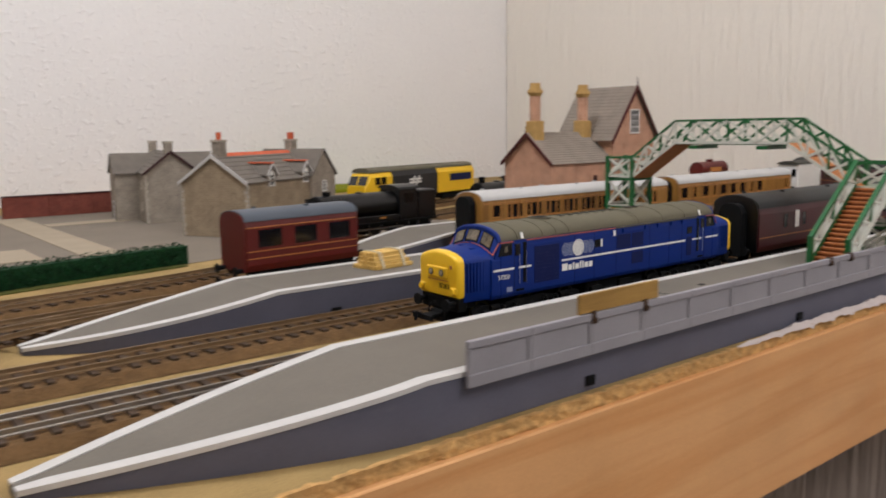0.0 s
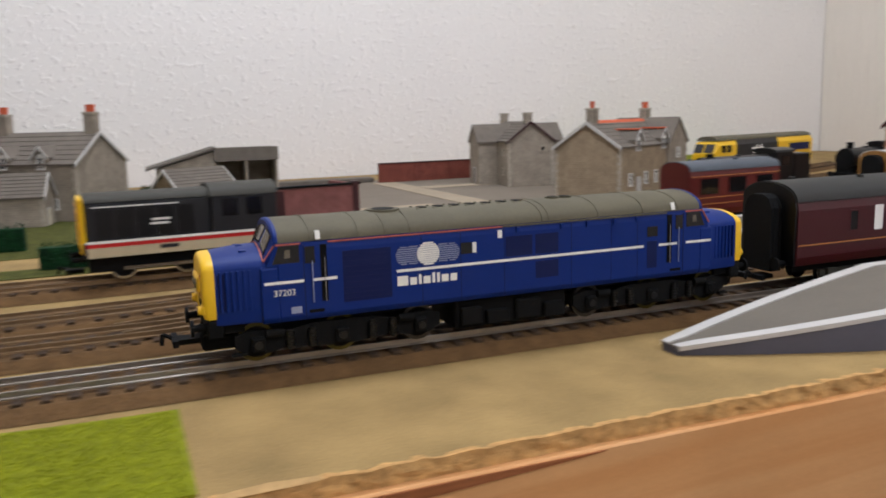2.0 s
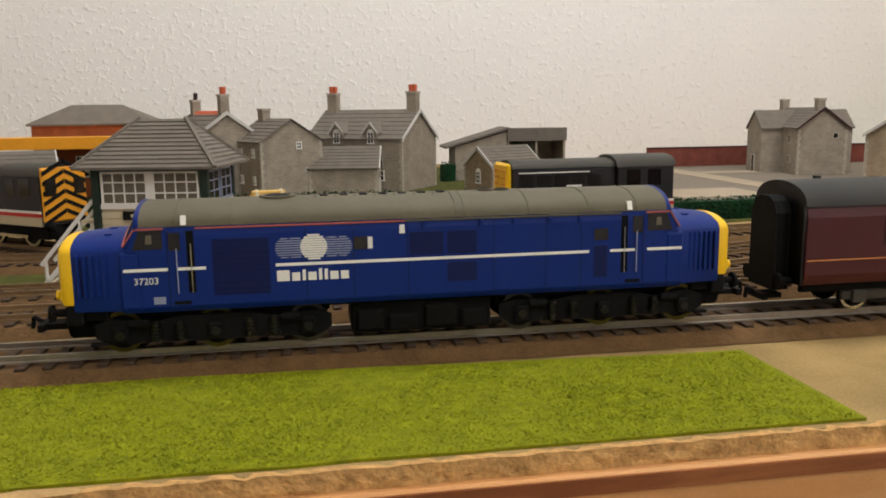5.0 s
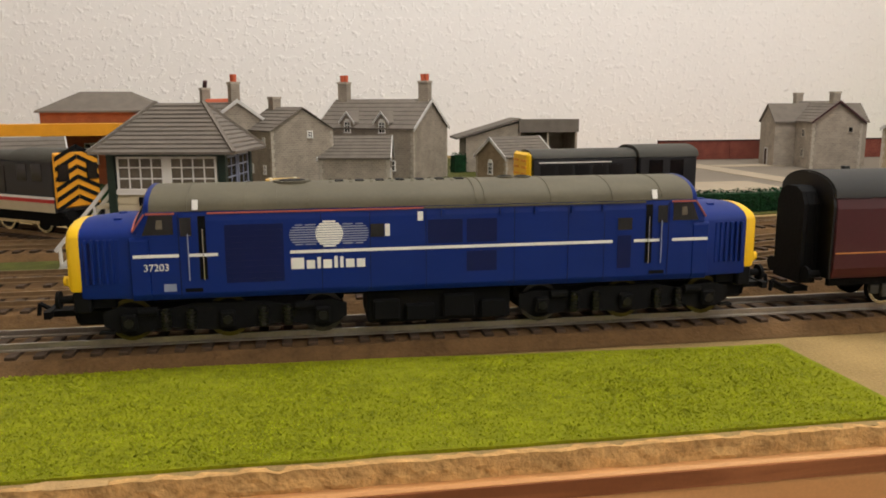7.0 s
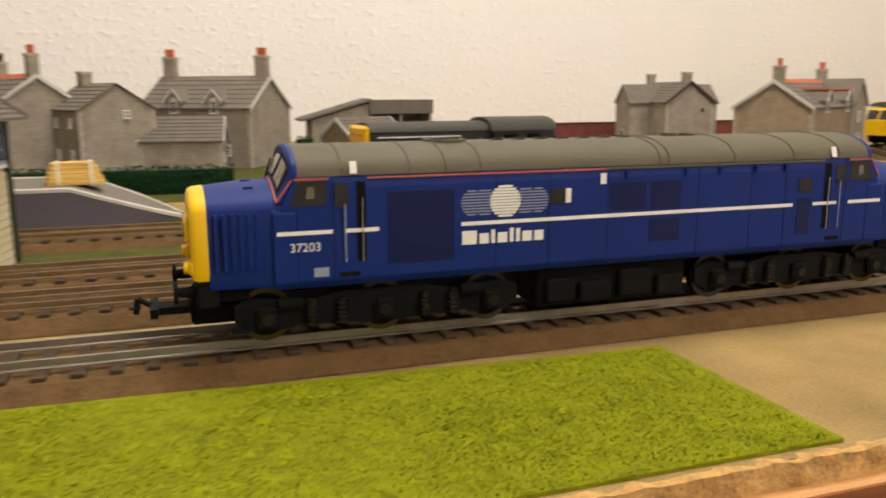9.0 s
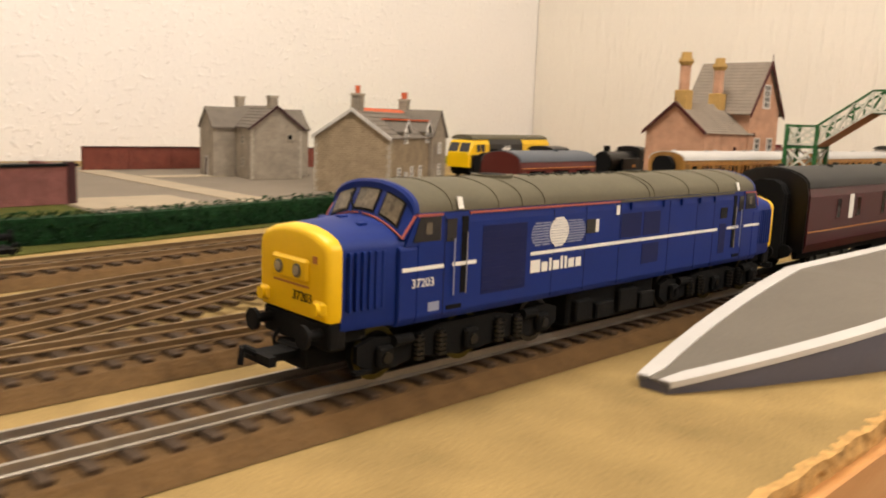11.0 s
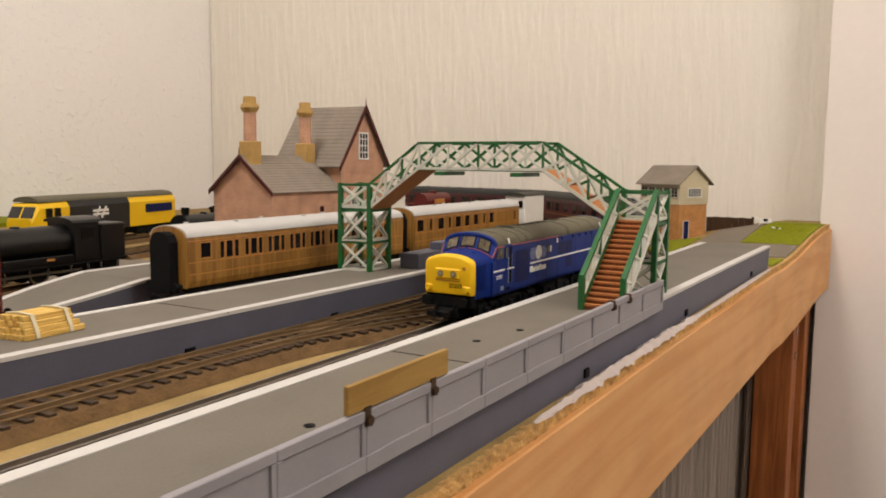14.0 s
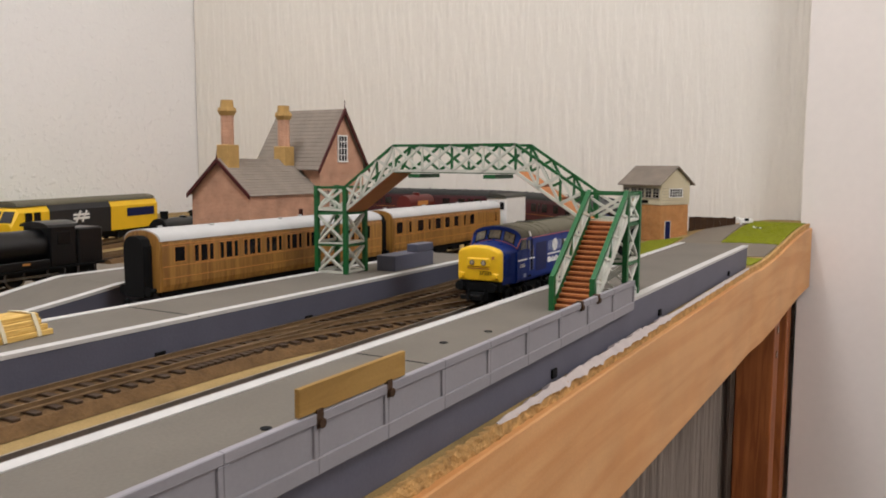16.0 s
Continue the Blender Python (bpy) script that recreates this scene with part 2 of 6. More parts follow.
# ---- building helpers: all lengths in millimetres ----
MM = 0.001


def box(bm, x0, x1, y0, y1, z0, z1):
    v = [bm.verts.new((x, y, z)) for x in (x0, x1) for y in (y0, y1) for z in (z0, z1)]
    for f in ((0, 1, 3, 2), (4, 6, 7, 5), (0, 4, 5, 1), (2, 3, 7, 6), (0, 2, 6, 4), (1, 5, 7, 3)):
        bm.faces.new([v[i] for i in f])
    return bm


def prism(bm, pts, a, b, axis="x"):
    """A polygon drawn in the two other axes, pushed from a to b along axis."""
    def at(p, k):
        return {"x": (k, p[0], p[1]), "y": (p[0], k, p[1]), "z": (p[0], p[1], k)}[axis]
    lo, hi = [bm.verts.new(at(p, a)) for p in pts], [bm.verts.new(at(p, b)) for p in pts]
    n = len(pts)
    bm.faces.new(lo)
    bm.faces.new(hi[::-1])
    for i in range(n):
        bm.faces.new((lo[i], hi[i], hi[(i + 1) % n], lo[(i + 1) % n]))
    return bm


def loft(bm, rings, cap=True):
    """Skins a row of rings of points of equal count."""
    made = [[bm.verts.new(p) for p in ring] for ring in rings]
    n = len(made[0])
    for a, b in zip(made, made[1:]):
        for i in range(n):
            bm.faces.new((a[i], b[i], b[(i + 1) % n], a[(i + 1) % n]))
    if cap:
        bm.faces.new(made[0])
        bm.faces.new(made[-1][::-1])
    return bm


def rod(bm, p, q, r, seg=8, r2=None):
    p, q = Vector(p), Vector(q)
    w = (q - p).normalized()
    u = w.orthogonal().normalized()
    v = w.cross(u)
    r2 = r if r2 is None else r2
    return loft(bm, [[c + (u * math.cos(2 * math.pi * i / seg) + v * math.sin(2 * math.pi * i / seg)) * k for i in range(seg)]
                     for c, k in ((p, r), (q, r2))])


def bar(bm, p, q, w, h):
    """A square bar from p to q, w wide across and h deep."""
    p, q = Vector(p), Vector(q)
    d = (q - p).normalized()
    u = d.cross(Vector((0, 0, 1)))
    u = (u if u.length > 0.01 else Vector((1, 0, 0))).normalized()
    v = d.cross(u)
    return loft(bm, [[c + u * sx * w / 2 + v * sy * h / 2 for sx, sy in ((-1, -1), (1, -1), (1, 1), (-1, 1))] for c in (p, q)])


def finish(bm, bevel=0.0, smooth=False):
    bmesh.ops.recalc_face_normals(bm, faces=bm.faces)
    if bevel:
        bmesh.ops.bevel(bm, geom=[e for e in bm.edges if len(e.link_faces) == 2 and e.calc_face_angle() > 0.5], offset=bevel, segments=1, affect="EDGES", clamp_overlap=True)
    bmesh.ops.scale(bm, vec=(MM, MM, MM), verts=bm.verts)
    return smooth


def part(name, bm, material, parent=None, label="", bevel=0.0, smooth=False):
    finish(bm, bevel)
    me = bpy.data.meshes.new(name)
    bm.to_mesh(me)
    bm.free()
    me.materials.append(material)
    if smooth:
        for p in me.polygons:
            p.use_smooth = True
        me.set_sharp_from_angle(angle=radians(35))
    ob = new(name, me)
    ob.parent = parent
    if label:
        ob["label"] = label
    return ob


def thing(name, x, y, z, rz, label, category, group="", kind=""):
    ob = new(name)
    ob.empty_display_size = 0.01
    ob.matrix_world = pose(x * MM, y * MM, z * MM, 0, 0, rz)
    return tagged(ob, label, category, group, kind)


def B(*boxes):
    bm = bmesh.new()
    for b in boxes:
        box(bm, *b)
    return bm


def struct(name, bm, material, label, category, bevel=0.0, smooth=False):
    return tagged(part(name, bm, material, None, "", bevel, smooth), label, category, "", "structure")


def noise1(x, y=0.0, z=0.0):
    return noise.noise(Vector((x, y, z)))


# ---- room ----
struct("wall_back", B((-1700, 1400, 1040, 1140, -900, 1400)), PAPER, "off-white painted woodchip wallpaper wall", "wall")
struct("wall_far", B((1232, 1330, -1600, 1038, -900, 1400)), RIBBED, "cream wall with ribbed relief wallpaper", "wall")
struct("wall_return", B((1172, 1230, -1600, -114, -900, 1400)), PLASTER, "smooth off-white plastered wall return", "wall")
# out of view from here on: added to close the room and bounce light
struct("wall_left", B((-1800, -1702, -1700, 1160, -900, 1400)), PLASTER, "unseen plain off-white wall, added to close the room", "wall")
struct("wall_near", B((-1700, 1330, -1800, -1702, -900, 1400)), PLASTER, "unseen plain off-white wall, added to close the room", "wall")
struct("floor", B((-1800, 1330, -1800, 1160, -1000, -902)), CARPET, "unseen dark grey carpet floor, added to close the room", "floor")
struct("ceiling", B((-1800, 1330, -1800, 1160, 1402, 1480)), PLASTER, "unseen white plaster ceiling, added to close the room", "ceiling")
bm = bmesh.new()
pleats = [(-1200 + i * 4, -42 + 4.5 * math.sin(i * 1.26 + 0.8 * math.sin(i * 0.17))) for i in range(593)]
loft(bm, [[(x, y - 1, -900), (x, y + 1, -900), (x, y + 1, -90), (x, y - 1, -90)] for x, y in pleats])
struct("curtain", bm, CURTAIN, "grey pleated hanging below the layout board", "curtain")


# ---- baseboard and ground ----
def rise(x, y):
    k = max(0.0, min(1.0, (x - 870) / 290))
    j = max(0.0, min(1.0, (60 - y) / 120))
    return 24 * k * k * (3 - 2 * k) * j


def edge_y(x):
    return -100 if x < 445 else (-100 - 3 * (x - 445) / 403 if x < 848 else -103 - 21 * (x - 848) / 320)


def sheet(name, xs, y_of, n, material, lift, label, category, wob=0.0):
    """A strip of ground between y_of(x)[0] and y_of(x)[1], draped on the board."""
    bm = bmesh.new()
    rows = []
    for x in xs:
        a, b = y_of(x)
        rows.append([bm.verts.new((x, a + (b - a) * i / n, rise(x, a + (b - a) * i / n) + lift + wob * noise1(x * 0.03, (a + (b - a) * i / n) * 0.03))) for i in range(n + 1)])
    for r, q in zip(rows, rows[1:]):
        for i in range(n):
            bm.faces.new((r[i], q[i], q[i + 1], r[i + 1]))
    geom = bmesh.ops.extrude_face_region(bm, geom=bm.faces[:])
    for v in geom["geom"]:
        if isinstance(v, bmesh.types.BMVert):
            v.co.z -= max(0.3, lift + 0.2) if lift > 0 else 5
    return struct(name, bm, material, label, category)


def span(a, b, n):
    return [a + (b - a) * i / n for i in range(n + 1)]


sheet("ground", span(-1100, 1228, 90), lambda x: (edge_y(x) + 0.8 * noise1(x * 0.08), 1036), 40, SAND, 0, "sandy painted fibreboard layout surface", "ground")
sheet("lawn", span(-900, -182, 50), lambda x: (edge_y(x) + 3 + 1.2 * noise1(x * 0.11, 5), -30 + max(0, (-200 - x) * 0.06)), 12, GRASS, 0.9, "bright yellow-green grass mat", "grass", 0.3)
sheet("pavement_yard", span(20, 560, 20), lambda x: (302 + 0.16 * max(0, x), 905), 8, YARD, 0.5, "grey paper yard surface round the houses", "pavement")
sheet("lawn_houses", span(-900, 18, 20), lambda x: (350, 960), 8, GRASS_DULL, 0.5, "dull green grass round the cottages", "grass", 0.3)
sheet("lawn_far", span(560, 1000, 10), lambda x: (900, 1032), 3, GRASS, 6, "bright green bank behind the sidings", "grass", 4)
sheet("lawn_gap", span(872, 918, 6), lambda x: (edge_y(x) + 3, -46), 4, GRASS, 1.2, "bright green grass patch at the platform end", "grass", 0.5)
sheet("lawn_end", span(1000, 1160, 12), lambda x: (edge_y(x) + 3, -40 - (x - 872) * 0.06), 6, GRASS, 1.2, "bright green grass at the board end", "grass", 0.5)
sheet("lawn_box", span(860, 1060, 8), lambda x: (10, 52), 4, GRASS, 1.0, "bright green grass before the signal box", "grass", 0.4)
sheet("road_end", span(905, 1165, 20), lambda x: (-44 - (x - 905) * 0.03 if x < 922 or x > 996 else edge_y(x) + 3.5, 4), 4, YARD, 1.0, "grey road leading to the board end", "road")
for k, (x0, x1, f) in enumerate(((150, 184, lambda x: (425, 838)), (186, 280, lambda x: (706, 738)), (22, 120, lambda x: (440, 520)))):
    sheet("pavement_path", span(x0, x1, 10), f, 3, PATHWAY, 1.2, "pale path strip across the grey yard", "path")

# crumbling fibreboard edge above the pine fascia
bm = bmesh.new()
xs = span(-1100, 1166, 700)
rings = []
for x in xs:
    e, t = edge_y(x), rise(x, edge_y(x))
    rings.append([(x, e - 1.5 + 0.8 * noise1(x * 0.09, k * 3.1) + 0.7 * noise1(x * 0.31, k * 7.7), t + z) for k, z in enumerate((0.4 + 0.8 * noise1(x * 0.2, 9), -2, -4, -6))] + [(x, e + 6, t - 6), (x, e + 6, t - 0.6)])
loft(bm, rings)
struct("board_edge", bm, CRUMB, "crumbled light-brown fibreboard edge of the layout", "board")
bm = bmesh.new()
loft(bm, [[(x, edge_y(x) - 4.5, rise(x, edge_y(x)) - 5.2), (x, edge_y(x) - 4.5, rise(x, edge_y(x)) - 82), (x, edge_y(x) + 16, rise(x, edge_y(x)) - 82), (x, edge_y(x) + 16, rise(x, edge_y(x)) - 5.2)] for x in (-1100, 0, 445, 848, 900, 960, 1020, 1080, 1130, 1166)])
fascia = struct("fascia", bm, TIMBER, "knotty orange-brown pine fascia board under the layout", "board", 0.6)
bm = bmesh.new()
loft(bm, [[(x, edge_y(x) - 5.1, -6.0), (x, edge_y(x) - 5.1, min(-6.3, -10.5 + 0.05 * max(0, x + 150))), (x, edge_y(x) - 4.3, min(-6.3, -10.5 + 0.05 * max(0, x + 150))), (x, edge_y(x) - 4.3, -6.0)] for x in span(-420, -66, 12)])
part("stained_strip", bm, TIMBER_DARK, fascia, "dark stained strip along the top of the fascia")
leg = thing("table_leg", 1072, -84, -900, 0, "red-brown stained timber leg under the layout board", "leg")
part("post", B((-22, 22, -20, 22, 0, 816)), TIMBER_LEG, leg, bevel=1.0)
for z in (770, 800):
    bm = bmesh.new()
    rod(bm, (0, -21.5, z), (0, -19.5, z), 4.5, 12)
    part("bolt", bm, STEEL, leg, "steel coach bolt head")
leg2 = thing("table_leg", 1150, -84, -900, 0, "dark timber leg beside the wall return", "leg")
part("post", B((-20, 20, -24, 22, 0, 830)), TIMBER_LEG, leg2, bevel=1.0)
for x0, n, wide, s in ((-178, 6, 2.2, 1), (306, 62, 6.4, 2), (-408, 4, 2.0, 3), (560, 64, 3.4, 4)):
    bm = bmesh.new()
    rings = []
    for i in range(n + 1):
        x = x0 + i * 4.5
        k = wide * (0.25 + 0.75 * abs(noise1(x * 0.09, s))) * math.sin(math.pi * i / n) ** 0.5
        e = edge_y(x) + 0.5
        rings.append([(x, e - 2.0 - 0.8 * k, 0.2 + 0.9 * k * noise1(x * 0.13, s)), (x, e - 0.5, 0.8 + 0.9 * k + 0.5 * noise1(x * 0.3, s)), (x, e + 1.2 * k, 0.5)])
    loft(bm, rings)
    tagged(part("paper_scrap", bm, PAPER_SCRAP if s in (2, 4) else STRAW_PALE, None, smooth=True), "torn pale paper curling over the board edge", "paper", kind="stuff")

# ---- tracks ----
RAIL_TOP = 8.0
CURVE_X, CURVE_R = 700.0, 470.0


def main_line(s):
    """Point and heading (degrees) of the main line at s mm; straight, then curving away."""
    if s <= CURVE_X:
        return s, 0.0, 0.0
    a = (s - CURVE_X) / CURVE_R
    return CURVE_X + CURVE_R * math.sin(a), CURVE_R - CURVE_R * math.cos(a), math.degrees(a)


def line_through(pts):
    def at(k):
        k = max(0.0, min(len(pts) - 1.0001, k))
        i = int(k)
        p0, p1 = Vector(pts[max(0, i - 1)]), Vector(pts[i])
        p2, p3 = Vector(pts[i + 1]), Vector(pts[min(len(pts) - 1, i + 2)])
        t = k - i
        return 0.5 * (2 * p1 + (p2 - p0) * t + (2 * p0 - 5 * p1 + 4 * p2 - p3) * t * t + (3 * p1 - p0 - 3 * p2 + p3) * t * t * t)
    out, last = [], None
    for k in span(0, len(pts) - 1, 60 * (len(pts) - 1)):
        p = at(k)
        if last is None or (p - last).length >= 8.6:
            out.append(p)
            last = p
    return out


SLEEPER_MESH = None


def track(points, label, single=False, bed=True, rail=None, top=4.2):
    """Rails, sleepers and a ballast bed along points spaced about one sleeper apart."""
    global SLEEPER_MESH
    ob = thing("track", 0, 0, 0, 0, label, "track", "tracks", "structure")
    head = []
    for i, p in enumerate(points):
        a, b = points[max(0, i - 1)], points[min(len(points) - 1, i + 1)]
        d = (b - a).normalized()
        head.append((p, Vector((-d.y, d.x))))
    if bed:
        bm = bmesh.new()
        loft(bm, [[(*(p + n * w), z) for w, z in ((-22, 0.3), (-16.5 + noise1(p.x * 0.05, p.y * 0.05) * 1.5, top), (16.5 + noise1(p.x * 0.05, 7) * 1.5, top), (22, 0.3))] for p, n in head])
        part("ballast", bm, BALLAST, ob, "brown ballast shoulder")
    for side in (-1, 1):
        bm = bmesh.new()
        loft(bm, [[(*(p + n * (side * 8.6 + w)), z) for w, z in ((-0.9, 5.4), (-0.9, 5.9), (-0.45, 6.2), (-0.5, 8.0), (0.5, 8.0), (0.45, 6.2), (0.9, 5.9), (0.9, 5.4))] for p, n in head])
        part("rail", bm, rail or DULL_RAIL, ob, "nickel-silver rail")
    if single:
        for p, n in head:
            if SLEEPER_MESH is None:
                s0 = part("sleeper", B((-1.7, 1.7, -15, 15, 4.0, 5.4)), SLEEPER, ob, bevel=0.25)
                SLEEPER_MESH = s0.data
            else:
                s0 = new("sleeper", SLEEPER_MESH)
                s0.parent = ob
            s0.matrix_basis = pose(p.x * MM, p.y * MM, 0, 0, 0, math.degrees(math.atan2(-n.x, n.y)))
    else:
        bm = bmesh.new()
        for p, n in head:
            d = Vector((n.y, -n.x))
            loft(bm, [[(*(p + n * k + d * w), z) for w, z in ((-1.7, 4.0), (-1.7, 5.4), (1.7, 5.4), (1.7, 4.0))] for k in (-15, 15)])
        tagged(part("sleepers", bm, SLEEPER, ob, "dark brown plastic sleepers"), kind="stuff")
    return ob


def straight(x0, y0, x1, y1):
    n = int(math.hypot(x1 - x0, y1 - y0) / 8.7)
    return [Vector((x0 + (x1 - x0) * i / n, y0 + (y1 - y0) * i / n)) for i in range(n + 1)]


track([Vector(main_line(s)[:2]) for s in span(-900, 560, 168)], "main line of nickel rails on brown ballast", True, rail=RAIL)
track([Vector(main_line(s)[:2]) for s in span(568, 1800, 142)], "curved main line at the board end")
track(straight(-900, 62, 470, 62), "second running line beside the main line", True)
track(line_through([(300, 61.8), (350, 58.5), (410, 44), (470, 23), (530, 7), (590, 0.8)]), "crossover joining the two running lines", top=3.9)
track(line_through([(470, 62), (540, 58), (620, 40), (700, 14), (760, 6)]), "second crossover towards the curve", top=3.7)
track(straight(-640, 352, -470, 224), "short yard track under the striped shunter", top=3.8)
track(straight(320, 61.6, 470, 61.6)[6:] + line_through([(470, 61.6), (560, 64), (700, 74), (800, 96)])[1:], "turnout leading to the bay line", bed=False)
track(line_through([(-891, 114.8), (-495, 109), (-198, 114.8), (-59.4, 145.9), (59.8, 167.1), (217.8, 173.3), (392.8, 175.1), (545.9, 172), (981.7, 175.9)]), "bay platform line with sharp turnout")
track(line_through([(-200, 66), (-110, 90), (-19.8, 124.5), (59.8, 155.5), (119.4, 169.7)]), "diverging turnout line", bed=False)
track(line_through([(-891, 209.2), (-396, 199.5), (-158.4, 199.5), (0, 216), (198.2, 251.6), (344.5, 314.4), (460.1, 333.2), (678, 343.1)]), "siding along the hedge")
track(line_through([(198.2, 251.6), (325.1, 329.5), (412.1, 419.9), (507.8, 544.3), (621.6, 575.6), (757.8, 617.5), (879.9, 670.1)]), "siding to the back corner")
track(line_through([(545.9, 331.6), (678, 349), (879.9, 354.8), (1134.4, 365.7)]), "siding behind the station house")
track(line_through([(545.9, 456.1), (678, 493), (879.9, 533.9), (1134.4, 550.6)]), "back siding at the far wall")


# ---- platforms ----
def platform(name, stations, label, joints=()):
    """stations: x, trackside y, back y, top z. White edge strips run along both sides."""
    ob = thing(name, 0, 0, 0, 0, label, "platform", "platforms", "structure")
    bm = bmesh.new()
    loft(bm, [[(x, a, z), (x, b, z), (x, b - math.copysign(0.6, b - a), 0.1), (x, a + math.copysign(0.6, b - a), 0.1)] for x, a, b, z in stations])
    part("side", bm, PLATFORM_SIDE, ob, "blue-grey plastic platform sides")
    bm = bmesh.new()
    w = lambda a, b: math.copysign(1.0, b - a)
    loft(bm, [[(x, a + w(a, b) * 0.4, z + 0.5), (x, b - w(a, b) * 0.4, z + 0.5), (x, b - w(a, b) * 0.4, z + 0.05), (x, a + w(a, b) * 0.4, z + 0.05)] for x, a, b, z in stations])
    part("deck", bm, PLASTIC_GREY, ob, "flat grey platform surface")
    for k in (0, 1):
        bm = bmesh.new()
        rings = []
        for x, a, b, z in stations:
            e, s = (a, w(a, b)) if k == 0 else (b, -w(a, b))
            wide = min(5.2, abs(b - a) * 0.34)
            rings.append([(x, e - s * 0.5, z + 0.95), (x, e + s * wide, z + 0.95), (x, e + s * wide, z + 0.3), (x, e - s * 0.5, z - 0.9)])
        loft(bm, rings)
        part("edge_strip", bm, WHITE_EDGE, ob, "white painted platform edge")
    for j in joints:
        a, b, z = next((s[1], s[2], s[3]) for s in stations if s[0] >= j)
        part("joint", B((j - 0.4, j + 0.4, min(a, b) + 1, max(a, b) - 1, z + 0.4, z + 0.62)), BLACK, ob)
    return ob


def ramp(x0, x1, a0, a1, b0, b1, z0=3.0, z1=21.0, n=14, flare=2.2):
    out = []
    for i in range(n + 1):
        t = i / n
        k, j = 1 - (1 - t) ** 2.2, 1 - (1 - t) ** flare
        out.append((x0 + (x1 - x0) * t, a0 + (a1 - a0) * k, b0 + (b1 - b0) * j, z0 + (z1 - z0) * t))
    return out


near_platform = platform("platform", ramp(0, 120, -44, -33.5, -54, -95.5, flare=1.38) + [(136, -33.6, -96, 21), (300, -34, -96, 21), (500, -35, -97, 21), (700, -36, -99, 21), (850, -37, -101, 21)], "grey plastic station platform with white edges and ramp", (300,))
island = platform("platform", ramp(37, 155, 119.5, 79, 128, 135) + [(320, 77, 134, 21), (490, 75, 132, 21), (642, 74, 131, 21)], "grey island platform with white edges and a ramp", (324,))
platform("platform", ramp(252, 378, 221, 202, 229, 268) + [(468, 198, 268, 21), (470, 198, 294, 21), (780, 195, 290, 21)], "grey back platform by the station house with ramp")
platform("platform", [(-446, 256, 331, 21), (-410, 255, 331, 21)] + [(x, a, b, z) for x, a, b, z in reversed(ramp(-305, -362, 268, 254, 282, 330, 2, 21))], "grey goods platform with white edges and ramp")
for x, y0 in ((203, -96.6), (372, -97.0), (548, -98.1), (765, -100.5)):
    part("drain_slot", B((x - 2.6, x + 2.6, y0, y0 + 1, 2.5, 6.5)), BLACK, near_platform)
for x in (190, 300, 410):
    part("drain_slot", B((x - 3, x + 3, 79 - 0.011 * (x - 155) - 0.6, 80, 4.5, 8)), BLACK, island)
for x, y in ((210, -72), (335, -60), (366, -66)):
    bm = bmesh.new()
    rod(bm, (x, y, 21.4), (x, y, 21.8), 1.8, 10)
    part("peg_hole", bm, BLACK, near_platform)

# panelled fence along the platform's back
fence = thing("platform_fence", -5, -98.4, 1.8, 0, "grey plastic panelled fence at the back of the platform", "fence")
posts = (140, 171, 205, 238, 272, 306, 341, 377, 414, 452, 489)
for k, (x, x2) in enumerate(zip(posts, posts[1:])):
    part("panel", B((x + 0.1, x2 - 0.1, -0.5, 0.7, 15, 31)), FENCE_GREY, fence)
    part("rail", B((x, x2, -1.3, 0.9, 28.6, 31.6)), FENCE_GREY, fence, bevel=0.25)
    part("rail", B((x, x2, -1.2, 0.9, 14.6, 19.4)), FENCE_GREY, fence, bevel=0.25)
    part("post", B((x, x + 1.9, -1.25, 0.9, 19.5, 28.5)), FENCE_GREY, fence, bevel=0.15)
    part("post", B((x2 - 1.9, x2 - 0.1, -1.25, 0.9, 19.5, 28.5)), FENCE_GREY, fence, bevel=0.15)
sign = thing("running_in_board", 217.5, -98.4, 33.2, 0, "blank tan station board on two posts of the platform fence", "sign")
part("board", B((-25, 25, -1.0, 0.6, 0.6, 8.2)), SIGN_TAN, sign, bevel=0.15)
for x in (-17, 16):
    bm = B((x - 1.4, x + 1.4, -1.4, 1.4, -4, 1.2))
    rod(bm, (x, -1.2, -2.5), (x, -2.4, -2.5), 1.4, 10)
    part("bracket", bm, DARK_WOOD, sign)
for x in (404, 428):
    clip = thing("fence_clip", x - 6, -98.4, 33.3, 0, "small dark bracket clipped on the platform fence", "bracket", "fence clips")
    bm = B((-1.3, 1.3, -1.6, 1.6, -4, 0.6))
    rod(bm, (0, -1.2, -2.4), (0, -2.3, -2.4), 1.3, 10)
    part("lug", bm, DARK_WOOD, clip)


# ---- footbridge ----
def lattice_panel(ob, p, q, h, cells, thick=1.3, x_brace=True, brace=None, first=0):
    """A braced side from p to q (bottom line), h high; white braces between green rails."""
    p, q = Vector(p), Vector(q)
    up = Vector((0, 0, h))
    brace = brace or WHITE_LATTICE
    for a, b in ((p, q), (p + up, q + up)):
        part("rail", bar(bmesh.new(), a, b, thick * 1.25, thick * 1.25), GREEN_PAINT if a is not p else WHITE_LATTICE, ob)
    for i in range(first, cells + 1):
        a = p.lerp(q, i / cells)
        part("upright", bar(bmesh.new(), a, a + up, thick, thick), WHITE_LATTICE if i % 2 else GREEN_PAINT, ob)
    for i in range(cells):
        a, b = p.lerp(q, i / cells), p.lerp(q, (i + 1) / cells)
        part("brace", bar(bmesh.new(), a, b + up, thick * 1.25, thick * 1.25), brace, ob)
        if x_brace:
            part("brace", bar(bmesh.new(), b, a + up, thick * 1.15, thick * 1.05), brace, ob)


